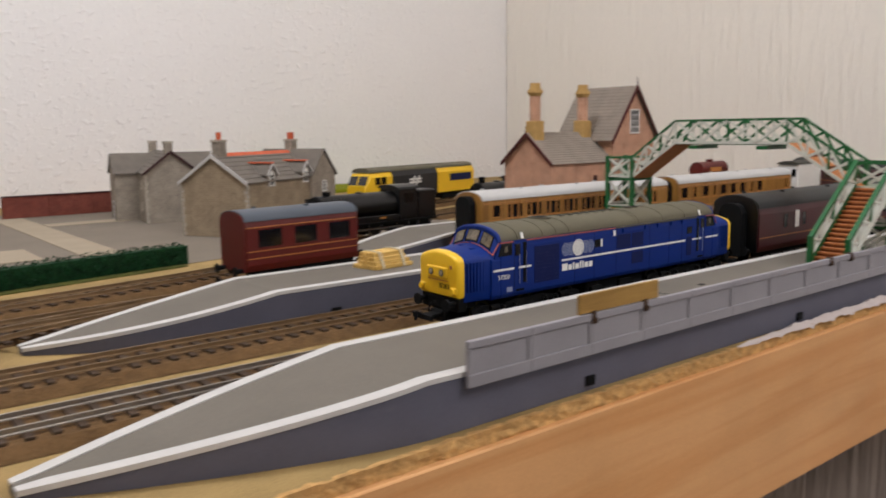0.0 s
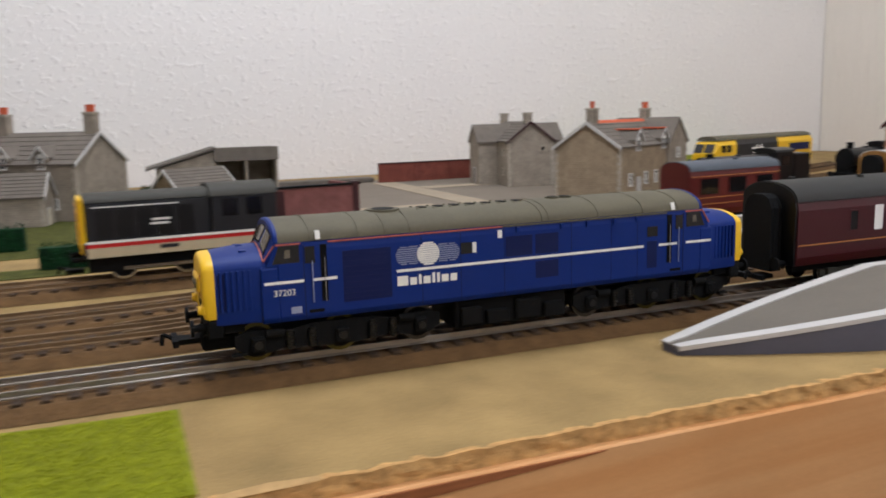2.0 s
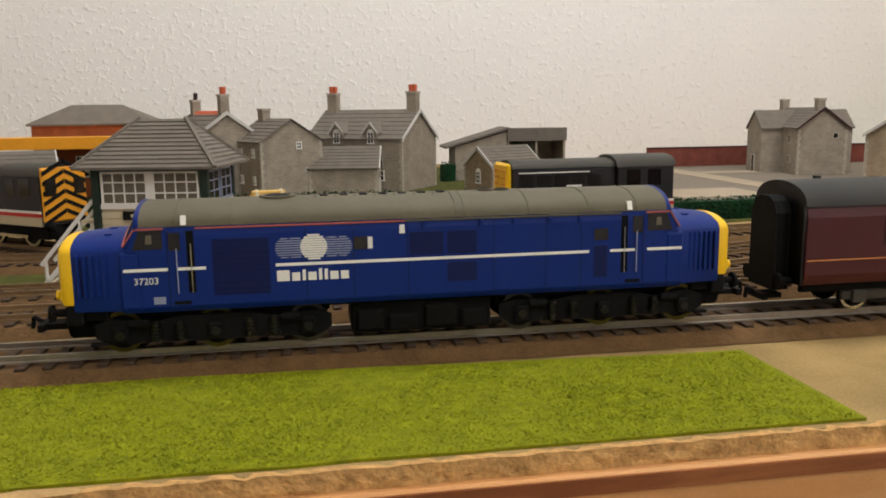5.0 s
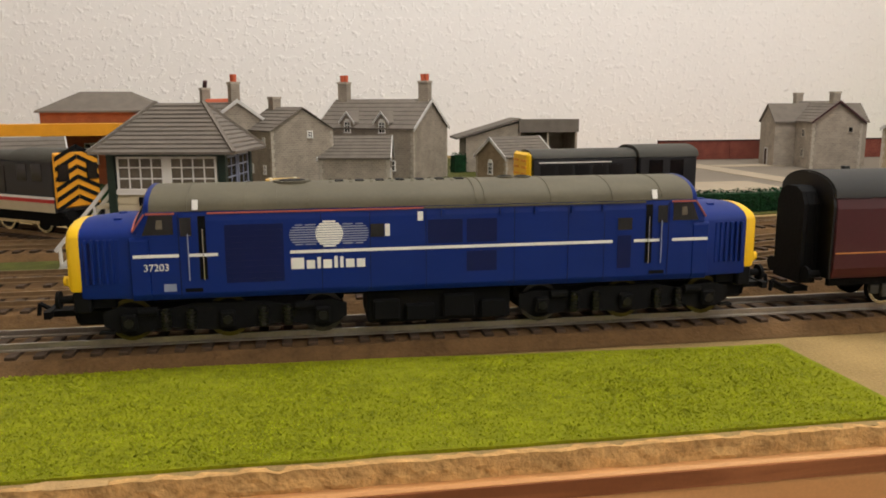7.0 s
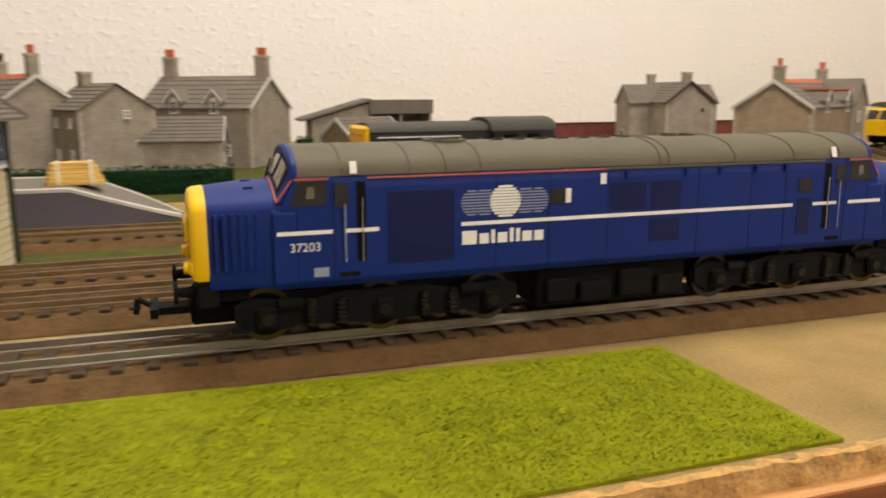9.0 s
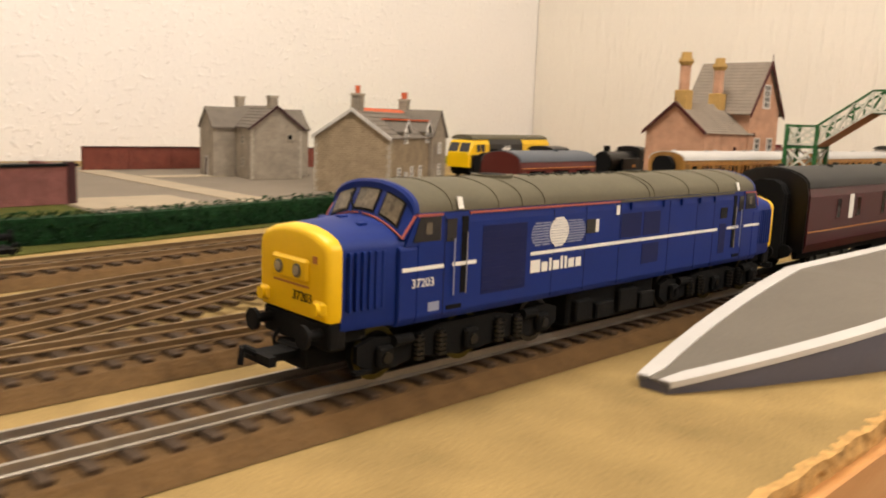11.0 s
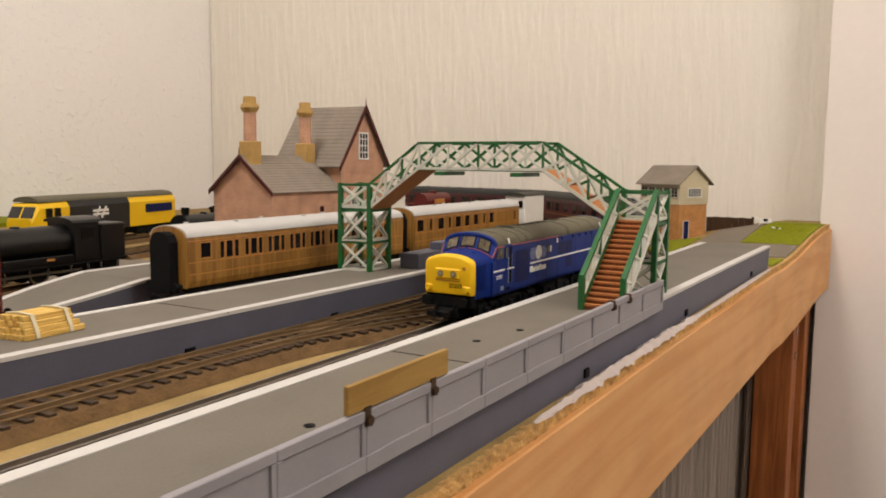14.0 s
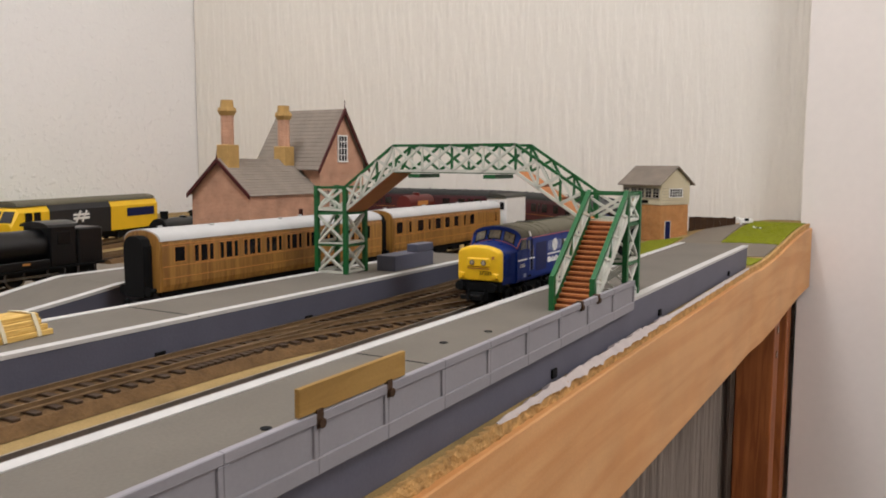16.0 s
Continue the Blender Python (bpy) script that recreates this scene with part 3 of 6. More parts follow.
def footbridge():
    x0, x1 = 498, 521
    deck, top, mid, mid_top = 66, 82, 94, 110.7
    ob = thing("footbridge", -10, -10.5, 0, 0, "green and white lattice footbridge with orange-brown steps", "footbridge")
    ys = (142, 117, 77, -12, -56, -82)
    zs = (deck, deck, mid, mid, deck, deck)
    for x in (x0, x1):
        for i, cells in ((1, 3), (2, 4), (3, 3)):
            lattice_panel(ob, (x, ys[i], zs[i]), (x, ys[i + 1], zs[i + 1]), 16.5, cells, first=1, brace=WHITE_LATTICE if x == x0 else GREEN_PAINT)
        for i in (0, 4):
            lattice_panel(ob, (x, ys[i], deck + 0.4), (x, ys[i + 1], deck + 0.4), 15.4, 1)
            lattice_panel(ob, (x, ys[i], 42), (x, ys[i + 1], 43.2), 21.2, 1)
            lattice_panel(ob, (x, ys[i], 22), (x, ys[i + 1], 22.6), 19.2, 1)
        for y in (ys[0], ys[1], ys[4], ys[5]):
            part("post", B((x - 1.5, x + 1.5, y - 1.5, y + 1.5, 21.5, 83)), GREEN_PAINT, ob, "green post")
    for y in (ys[0], ys[1], ys[4], ys[5]):
        for z, h in ((22.8, 18.6), (43.4, 20.6)):
            lattice_panel(ob, (x0, y, z), (x1, y, z), h, 1)
    lattice_panel(ob, (x0, ys[0], deck + 0.7), (x1, ys[0], deck + 0.7), 14.8, 1)
    lattice_panel(ob, (x0, ys[5], deck + 0.7), (x1, ys[5], deck + 0.7), 14.8, 1)
    for i in range(5):
        bm = bmesh.new()
        loft(bm, [[(x0, y, z - 1.4), (x1, y, z - 1.4), (x1, y, z), (x0, y, z)] for y, z in ((ys[i], zs[i]), (ys[i + 1], zs[i + 1]))])
        part("deck", bm, TREAD if i in (1, 3) else GREEN_PAINT, ob)
    for y in (60, 5):
        part("deck_beam", B((x0 - 2, x1 + 2, y - 4, y + 4, 89.5, 92)), GREEN_PAINT, ob)
    for y in (98, 88, -26, -38):
        z = mid - (mid - deck) * ((y - 77) / 41 if y > 50 else (-12 - y) / 42)
        part("riser", B((x0 + 1, x1 - 1, y - 0.5, y + 0.5, z, z + 2)), TREAD_DARK, ob)
    # steps down to the near platform
    n, bx, tx = 17, 443, 497
    for i in range(n):
        t = i / n
        x, z = bx + (tx - bx) * t, 22 + (deck - 22) * t
        part("tread", B((x, x + (tx - bx) / n + 1.2, -81, -61, z + 1.6, z + 2.6)), TREAD, ob)
        part("riser", B((x + 0.2, x + 0.9, -81, -61, z - 0.6, z + 1.6)), TREAD_DARK, ob)
    for y in (-82.2, -59.8):
        a, b = Vector((bx - 1, y, 22)), Vector((tx, y, deck))
        bm = bmesh.new()
        loft(bm, [[(p.x, y - 1, p.z - 0.4), (p.x, y + 1, p.z - 0.4), (p.x, y + 1, p.z + 4), (p.x, y - 1, p.z + 4)] for p in (a, b)])
        part("stringer", bm, GREEN_PAINT if y > -60 else WHITE_LATTICE, ob)
        lattice_panel(ob, a + Vector((0, 0, 3)), b + Vector((0, 0, 3)), 14, 4)
        bm = bmesh.new()
        loft(bm, [[(p.x, y - 1.3, p.z + 15.5), (p.x, y + 1.3, p.z + 15.5), (p.x, y + 1.3, p.z + 18), (p.x, y - 1.3, p.z + 18)] for p in (a, b)])
        part("handrail", bm, GREEN_PAINT, ob)
        part("post", B((bx - 2, bx + 1, y - 1.4, y + 1.4, 21.5, 40)), GREEN_PAINT, ob)
    return ob


footbridge()

# planters and bundles on the platforms
planter = thing("planter", 545.9, 98.1, 21.5, 0, "plain blue-grey plastic trough and block on the island platform", "planter")
part("trough", B((-28, 26, -13, 3, 0, 11)), PLATFORM_SIDE, planter, bevel=0.4)
part("block", B((2, 26, -13, -4, 11.3, 17)), PLATFORM_SIDE, planter, bevel=0.4)


def bundle(x, y, z, rz, label, rows=4):
    ob = thing("timber_bundle", x, y, z, rz, label, "bundle", "timber bundles")
    rng = random.Random(int(x))
    for row in range(rows):
        count = 9 - row
        for i in range(count):
            yy = (i - (count - 1) / 2) * 2.35
            e = rng.uniform(-1.2, 1.2)
            part("stick", B((-15 + e + row, 15 + e - row, yy - 1.1, yy + 1.1, row * 2.5, row * 2.5 + 2.4)), STRAW, ob, bevel=0.2)
    top, half = rows * 2.5, (10 - rows) * 1.25
    for xx in (-8.5, 8.5):
        bm = bmesh.new()
        loft(bm, [[(xx - 0.9, y1, z1), (xx + 0.9, y1, z1), (xx + 0.9, y1 * 0.95, z1 - 0.4), (xx - 0.9, y1 * 0.95, z1 - 0.4)] for y1, z1 in ((-11.4, 0.5), (-10.8, 3), (-half, top + 0.4), (0, top + 0.9), (half, top + 0.4), (10.8, 3), (11.4, 0.5))])
        part("strap", bm, CREAM, ob, "pale paper strap")
    return ob


bundle(243.5, 109.4, 21.6, 6, "strapped bundle of straw-coloured sticks on the island platform")
bundle(-362, 284, 21.6, 8, "strapped bundle of pale sticks on the goods platform", 5)


# ---- rolling stock ----
def arch(half, z0, z1, n=10):
    """Points of a roof arch from +half to -half."""
    return [(half * math.cos(math.pi * i / n), z0 + (z1 - z0) * math.sin(math.pi * i / n) ** 0.85) for i in range(n + 1)]


def wheelset(ob, x, r, rim=STEEL, y=8.8):
    for s in (-1, 1):
        bm = bmesh.new()
        rod(bm, (x, s * y - 1.3, r), (x, s * y + 1.3, r), r, 20)
        w = part("wheel", bm, BLACK, ob, smooth=True)
        bm = bmesh.new()
        loft(bm, [[Vector((x + k * math.cos(i * math.pi / 10), s * y + o, r + k * math.sin(i * math.pi / 10))) for k, o in ((r * 0.82, s * 1.0), (r * 0.82, s * 1.6), (r * 1.01, s * 1.6), (r * 1.01, s * 1.0))] for i in range(21)], cap=False)
        part("tyre", bm, rim, w, "bright metal tyre")
    return ob


def coupling(ob, x, s, up=0.0, buffers=True):
    bm = B((min(x, x + s * 9), max(x, x + s * 9), -3.5, 3.5, 4.5 + up, 6.5 + up), (min(x + s * 8, x + s * 10), max(x + s * 8, x + s * 10), -7, 7, 4.6 + up, 7 + up))
    rod(bm, (x + s * 9, 0, 6 + up), (x + s * 13, 0, 8.5 + up), 0.8, 6)
    rod(bm, (x + s * 13, 0, 8.5 + up), (x + s * 13.6, 0, 4.5 + up), 0.8, 6)
    part("coupling", bm, BLACK, ob, "black tension-lock coupling")
    for y in (-11, 11) if buffers else ():
        bm = bmesh.new()
        rod(bm, (x - s * 1, y, 13), (x + s * 6, y, 13), 1.5, 8)
        rod(bm, (x + s * 6, y, 13), (x + s * 7, y, 13), 3, 12)
        part("buffer", bm, BLACK, ob)


def lettering(text, size, material, parent, m, label):
    c = bpy.data.curves.new("running_number", "FONT")
    c.body, c.size, c.extrude = text, size * MM, 0.1 * MM
    tmp = bpy.data.objects.new("running_number", c)
    scene.collection.objects.link(tmp)
    bpy.context.view_layer.update()
    me = bpy.data.meshes.new_from_object(tmp.evaluated_get(bpy.context.evaluated_depsgraph_get()))
    bpy.data.objects.remove(tmp)
    me.materials.clear()
    me.materials.append(material)
    ob = new("running_number", me)
    ob.parent = parent
    ob.matrix_basis = m
    ob["label"] = label
    return ob


def diesel():
    """Blue nose-ended diesel, centre of the body at the origin, rail top at z = 0, front towards -x."""
    ob = thing("diesel_locomotive", 0, 0, RAIL_TOP, 0, "blue model diesel locomotive with yellow ends and grey roof", "locomotive")
    W = 17.6
    # body shell between the cabs, and the lower cab sides
    bm = bmesh.new()
    prism(bm, [(-W + 1.2, 14.4), (-W, 16.4), (-W, 40), (-W + 0.5, 43), (W - 0.5, 43), (W, 40), (W, 16.4), (W - 1.2, 14.4)], -92, 92)
    for s in (-1, 1):
        x0, x1 = sorted((s * 91.9, s * 98))
        prism(bm, [(-W + 1.2, 14.4), (-W, 16.4), (-W, 34.2), (-W + 0.6, 35), (W - 0.6, 35), (W, 34.2), (W, 16.4), (W - 1.2, 14.4)], x0, x1)
    body = part("body", bm, BLUE, ob, "satin dark blue body side", bevel=0.3)
    prof = arch(W - 0.4, 43.05, 50.4, 16)
    bm = bmesh.new()
    loft(bm, [[(x, y, z) for y, z in prof] for x in (-91.6, 91.6)])
    roof = part("roof", bm, LOCO_ROOF, ob, "dull olive-grey roof", smooth=True)
    for x in (-80, -62, -52, -42, 14, 17, 40, 62, 80):
        bm = bmesh.new()
        loft(bm, [[(x + d, y * 1.01, z + 0.22) for y, z in prof] for d in (-0.25, 0.25)])
        part("roof_rib", bm, LOCO_ROOF, roof)
    for x in (-34, -27, -20, -13, -6, 1, 8):
        for side in (-1, 1):
            bm = bmesh.new()
            loft(bm, [[(x + d, side * y, z) for y, z in ((3.5, 49.6), (12.8, 46.4), (12.9, 47.3), (3.5, 50.7))] for d in (-0.6, 0.6)])
            part("roof_vent", bm, LOCO_ROOF, roof, bevel=0.15)
        part("roof_slot", B((x + 1.6, x + 4.4, -2.6, 2.6, 49.8, 50.62)), BLACK, roof)
    for x, r in ((-47, 6.4), (28, 3.0), (34, 3.0)):
        bm = bmesh.new()
        rod(bm, (x, 0, 49.6), (x, 0, 50.9), r, 24)
        fan = part("roof_fan", bm, LOCO_ROOF, roof)
        bm = bmesh.new()
        rod(bm, (x, 0, 50.8), (x, 0, 51.05), r * 0.7, 20)
        part("fan_grille", bm, BLACK, fan)
    # noses and cabs
    arc = lambda y, top, drop: top - drop * (abs(y) / 17.0) ** 2
    for s in (-1, 1):
        # blue hood over the windscreen, drawn forward of the grey roof
        bm = bmesh.new()
        loft(bm, [[(s * x, y * k, z + o) for y, z in prof] for x, k, o in ((91.4, 1.0, 0.12), (92.6, 1.0, 0.12), (93.2, 0.985, -0.6))])
        cabf = part("cab_front", bm, BLUE, ob, "blue windscreen hood", smooth=True)
        bm = bmesh.new()
        fan = [-16.8 + 33.6 * i / 12 for i in range(13)]
        top = lambda y: 43.4 + 7.0 * max(0.0, 1 - (abs(y) / 17.2) ** 2) ** 0.46
        loft(bm, [[(s * 92.4, y, top(y) - 0.9) for y in fan] + [(s * 90, y, top(y) - 0.9) for y in fan[::-1]],
                  [(s * 96.6, y, arc(y, 41.4, 4.8)) for y in fan] + [(s * 90, y, arc(y, 41.4, 4.8)) for y in fan[::-1]]])
        part("windscreen_frame", bm, BLUE, cabf, "blue raked windscreen surround")
        def on(y, t, o):
            a, b = Vector((s * 96.6, y, arc(y, 41.4, 4.8))), Vector((s * 92.4, y, top(y) - 0.9))
            return a.lerp(b, t) + Vector((s * o, 0, o * 0.5))
        for y0, y1 in ((-14.2, -6.4), (-4.6, 4.6), (6.4, 14.2)):
            ys = [y0 + (y1 - y0) * i / 4 for i in range(5)]
            bm = bmesh.new()
            loft(bm, [[on(y, 0.12, o) for y in ys] + [on(y, 0.86, o) for y in ys[::-1]] for o in (-0.4, 0.14)])
            part("windscreen_seal", bm, BLACK, cabf, "dark windscreen seal")
            ys = [y0 + 0.7 + (y1 - y0 - 1.4) * i / 4 for i in range(5)]
            bm = bmesh.new()
            loft(bm, [[on(y, 0.19, o) for y in ys] + [on(y, 0.79, o) for y in ys[::-1]] for o in (-0.4, 0.3)])
            part("windscreen", bm, CAB_GLASS, cabf, "cab glazing with a pale reflection in its colour")
        bm = bmesh.new()
        rod(bm, (s * 97.0, 3, 41.9), tuple(on(6.5, 0.62, 0.9)), 0.25, 6)
        part("wiper", bm, BLACK, cabf)
        for side in (-1, 1):
            ys = [side * (1 + 15.6 * i / 6) for i in range(7)]
            for p, q in zip(ys, ys[1:]):
                part("cab_line", bar(bmesh.new(), on(p, 0.02, 0.35), on(q, 0.02, 0.35), 0.4, 0.4), RED_LINE, cabf, "orange line under the windscreen")
            part("cab_line", bar(bmesh.new(), on(side * 16.8, 0.0, 0.3), (s * 92.9, side * 17.3, 42.4), 0.45, 0.45), RED_LINE, cabf, "orange line up the cab corner")
            # open cab side window in a slim blue surround
            a, b = sorted((side * (W - 1.0), side * (W - 0.1)))
            bm = bmesh.new()
            loft(bm, [[(s * x, k, z) for x, z in ((96.2, 34.9), (83.0, 34.9), (83.0, 43.0), (92.0, 43.0))] for k in (a, b)])
            cheek = part("cab_side", bm, BLUE, cabf, "blue cab side round the window")
            a, b = sorted((side * (W - 0.3), side * (W + 0.12)))
            bm = bmesh.new()
            loft(bm, [[(s * x, k, z) for x, z in ((93.8, 35.8), (84.2, 35.8), (84.2, 42.0), (91.4, 42.0))] for k in (a, b)])
            part("cab_window", bm, WINDOW_DARK, cheek, "dark cab side window")
            # pale patch painted on the dark pane for light showing in it
            a, b = sorted((side * (W - 0.3), side * (W + 0.2)))
            bm = bmesh.new()
            loft(bm, [[(s * x, k, z) for x, z in ((89.6, 37.6), (87.4, 37.6), (87.4, 40.6), (89.2, 40.6))] for k in (a, b)])
            part("cab_light_patch", bm, PALE_GLAZING, cheek, "pale patch painted as light in the cab window")
        ny = 14.9

        def ring(x, w, zt, zb=15.2, side_z=36.0):
            out = [(x, -w + 0.5, zb), (x, -w, zb + 1.4), (x, -w, side_z - 1.2), (x, -w + 0.5, side_z)]
            out += [(x, w * k, side_z + 0.4 + (zt - side_z - 0.4) * (1 - abs(k) ** 2.4)) for k in (-0.88, -0.6, -0.3, 0, 0.3, 0.6, 0.88)]
            return out + [(x, w - 0.5, side_z), (x, w, side_z - 1.2), (x, w, zb + 1.4), (x, w - 0.5, zb)]
        bm2 = bmesh.new()
        loft(bm2, [ring(s * 95.2, ny + 2.2, 41.3, 14.6, 36.0), ring(s * 100, ny + 1.2, 41.2), ring(s * 107, ny + 0.5, 40.7), ring(s * 113.7, ny + 0.1, 39.9)])
        nose = part("nose", bm2, BLUE, ob, "blue nose", smooth=True)
        bm2 = bmesh.new()
        loft(bm2, [ring(s * 113.6, ny + 0.2, 40.0, 17.6), ring(s * 116.2, ny + 0.15, 39.8, 17.6), ring(s * 117.1, ny - 0.25, 39.4, 17.8, 35.7), ring(s * 117.6, ny - 0.7, 38.9, 18.1, 35.3), ring(s * 117.85, ny - 1.4, 38.1, 18.8, 34.6)])
        yell = part("nose_end", bm2, YELLOW, ob, "bright yellow warning panel", smooth=True)
        x0, x1 = sorted((s * 117.2, s * 118.9))
        part("headcode_box", B((x0, x1, -7.9, 7.9, 26.4, 32.2)), YELLOW, yell, bevel=0.7)
        for y in (-4.0, 4.0):
            bm2 = bmesh.new()
            rod(bm2, (s * 118.7, y, 29.2), (s * 119.15, y, 29.2), 1.75, 16)
            part("marker_light", bm2, LOCO_ROOF, yell, "grey lamp rim")
            bm2 = bmesh.new()
            rod(bm2, (s * 119.0, y, 29.2), (s * 119.4, y, 29.2), 1.2, 14)
            part("lamp_glass", bm2, PATHWAY, yell)
        part("door_bar", bar(bmesh.new(), (s * 117.9, -7.6, 25.4), (s * 117.9, 7.6, 25.4), 0.45, 0.45), TREAD, yell, "thin grab rail")
        part("lamp_bracket", B((*sorted((s * 117.0, s * 118.1)), s * 10.2 - 0.9, s * 10.2 + 0.9, 31.6, 33.4)), TREAD, yell)
        for y in (-11.9, 11.9):
            part("lamp_block", B((*sorted((s * 115.4, s * 118.6)), y - 2.5, y + 2.5, 18.9, 23.1)), YELLOW, yell, bevel=0.9)
            bm2 = bmesh.new()
            rod(bm2, (s * 117.6, y, 21), (s * 119.5, y, 21), 1.6, 14)
            part("tail_light", bm2, YELLOW, yell)
        for side in (-1, 1):
            a, b = sorted((side * (ny - 0.2), side * (ny + 1.25)))
            for i in range(6):
                x = s * (101.7 + i * 2.0)
                part("nose_grille", B((x - 0.45, x + 0.45, a, b, 20, 34.4)), BLUE, nose, bevel=0.15)
            a, b = sorted((side * (ny - 0.3), side * (ny + 0.34)))
            # flat plate whose darker blue gives the shade of the slots' depth
            part("grille_shade", B((*sorted((s * 100.8, s * 112.6)), a, b, 20.2, 33.4)), BLUE_DARK, nose, "darker blue plate painted as shade between the nose ribs")
        for y in (-8, 0, 8):
            part("nose_hinge", B((*sorted((s * 101.5, s * 104)), y - 1, y + 1, 39.4 - abs(y) * 0.14, 41.4 - abs(y) * 0.12)), BLUE, nose, bevel=0.2)
        part("buffer_beam", B((*sorted((s * 111.5, s * 116.8)), -14.6, 14.6, 10.5, 17.5)), BLACK, ob, bevel=0.6)
        part("drag_box", B((*sorted((s * 101, s * 118.4)), -6.5, 6.5, 4.4, 10.2)), BLACK, ob, bevel=0.8)
        part("valance", B((*sorted((s * 104, s * 111.4)), -12.6, 12.6, 11.5, 15.0)), BLACK, ob, bevel=0.4)
        for y in (-11.2, 11.2):
            bm2 = bmesh.new()
            rod(bm2, (s * 116, y, 14.6), (s * 121.4, y, 14.6), 1.5, 12, 1.2)
            rod(bm2, (s * 121.3, y, 14.6), (s * 122.4, y, 14.6), 2.9, 18)
            part("buffer", bm2, BLACK, ob)
        for y in (-7.2, 7.0, -4.6):
            bm2 = bmesh.new()
            rod(bm2, (s * 116.8, y, 12.4), (s * 118.6, y * 0.97, 10.0), 0.55, 6)
            rod(bm2, (s * 118.6, y * 0.97, 10.0), (s * 117.8, y * 0.93, 5.6), 0.5, 6)
            part("brake_hose", bm2, BLACK, ob)
        coupling(ob, s * 118.4, s, 2.6, False)
    # body side fittings on both sides
    for side in (-1, 1):
        y = side * W

        def panel(name, x0, x1, z0, z1, material, out=0.25, to=ob, label=""):
            a, b = sorted((y - side * 0.4, y + side * out))
            return part(name, B((x0, x1, a, b, z0, z1)), material, to, label)
        for x0, x1 in ((-97, -82.9), (-79.8, -70.8), (-48, 62.2), (70.1, 79.4), (84.2, 97.5)):
            panel("stripe", x0, x1, 28.5, 29.5, WHITE, 0.18, body, "thin white body stripe")
        panel("cantrail_line", -73.6, -4, 42.15, 42.65, RED_LINE, 0.14, body, "orange cantrail line")
        panel("cantrail_line", -4, 74, 42.2, 42.8, LOCO_ROOF, 0.2, body)
        for x in (-38, -22, -3.4, 27, 46, 59):
            panel("panel_seam", x, x + 0.3, 15.6, 41.4, BLUE_DARK, 0.06, body)
        for s in (-1, 1):
            panel("window_line", *sorted((s * 83.6, s * 92.4)), 42.2, 42.8, RED_LINE, 0.2, body, "orange line over the cab window")
            panel("door_window", *sorted((s * 78.6, s * 82.2)), 35.2, 41.2, WINDOW_DARK, 0.2, body)
            panel("door_edge", *sorted((s * 82.5, s * 82.9)), 16, 42, BLUE_DARK, 0.08, body)
            # no hollow is cut: the recess's shade is a flat black strip
            panel("door_recess_shade", *sorted((s * 74.2, s * 76.6)), 21, 41.6, BLACK, 0.16, body, "dark recess beside the cab door")
            for xx, hi in ((s * 75.2, 37.5), (s * 79.8, 36)):
                bm = bmesh.new()
                rod(bm, (xx, y + side * 0.9, 21), (xx, y + side * 0.9, hi), 0.2, 6)
                part("handrail", bm, STEEL if s * xx < 78 else PALE_LINE, body)
            panel("step_slot", *sorted((s * 76, s * 81.5)), 17, 18.2, BLACK, 0.2, body)
            bm = bmesh.new()
            loft(bm, [[(s * 77.2 + d, side * k, z) for k, z in ((17.5, 43.6), (17.85, 43.6), (16.9, 46.7), (16.4, 46.6))] for d in (-0.9, 0.9)])
            part("warning_plate", bm, WHITE, body, "small white warning flash")
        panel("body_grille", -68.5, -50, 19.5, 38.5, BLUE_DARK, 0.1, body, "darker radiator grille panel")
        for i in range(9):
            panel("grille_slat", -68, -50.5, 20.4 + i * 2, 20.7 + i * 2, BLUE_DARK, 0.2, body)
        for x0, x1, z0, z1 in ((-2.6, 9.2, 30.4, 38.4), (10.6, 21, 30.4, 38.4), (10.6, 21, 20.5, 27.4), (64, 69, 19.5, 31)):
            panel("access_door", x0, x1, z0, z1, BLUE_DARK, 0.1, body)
        panel("side_window", -21.7, -17.2, 33.2, 37.6, WINDOW_DARK, 0.2, body)
        panel("side_window", 64, 69.2, 33, 37.2, WINDOW_DARK, 0.2, body)
        panel("label_plate", -16.9, -15.3, 33.4, 37.4, WHITE, 0.22, body)
        panel("label_plate", -6.0, -4.2, 38.2, 41.2, WHITE, 0.22, body)
        panel("data_panel", -88, -84.2, 17.4, 19.8, PALE_LINE, 0.15, body)
        for x in (2, 22, 34, 47, 58):
            panel("roof_catch", x, x + 1.2, 39.6, 41.8, BLUE, 0.7, body)
        # logo drawn as overlapping lined discs above plain word bars
        for i, (dx, r) in enumerate(((-9.2, 3.7), (-5.2, 4.1), (5.2, 4.1), (9.2, 3.7), (0, 4.5))):
            for j in range(11):
                dz = (j - 5) * 0.8
                if abs(dz) < r - 0.2:
                    h = math.sqrt(r * r - dz * dz)
                    x0, x1 = (-h, h) if i == 4 else ((-h, h * 0.35) if dx < 0 else (-h * 0.35, h))
                    panel("logo_line", -35.2 + dx + x0, -35.2 + dx + x1, 34.4 + dz, 34.4 + dz + (0.62 if i == 4 else 0.36), WHITE if i == 4 else PALE_LINE, 0.16 + 0.012 * i, body)
        w0 = -47.8
        for wide, tall in ((4.2, 3.7), (2.7, 2.8), (1.1, 3.7), (2.8, 2.8), (1.1, 3.9), (1.1, 3.7), (2.8, 2.8), (2.7, 2.8)):
            panel("word_bar", w0, w0 + wide, 23.3, 23.3 + tall, WHITE, 0.2, body)
            w0 += wide + 0.8
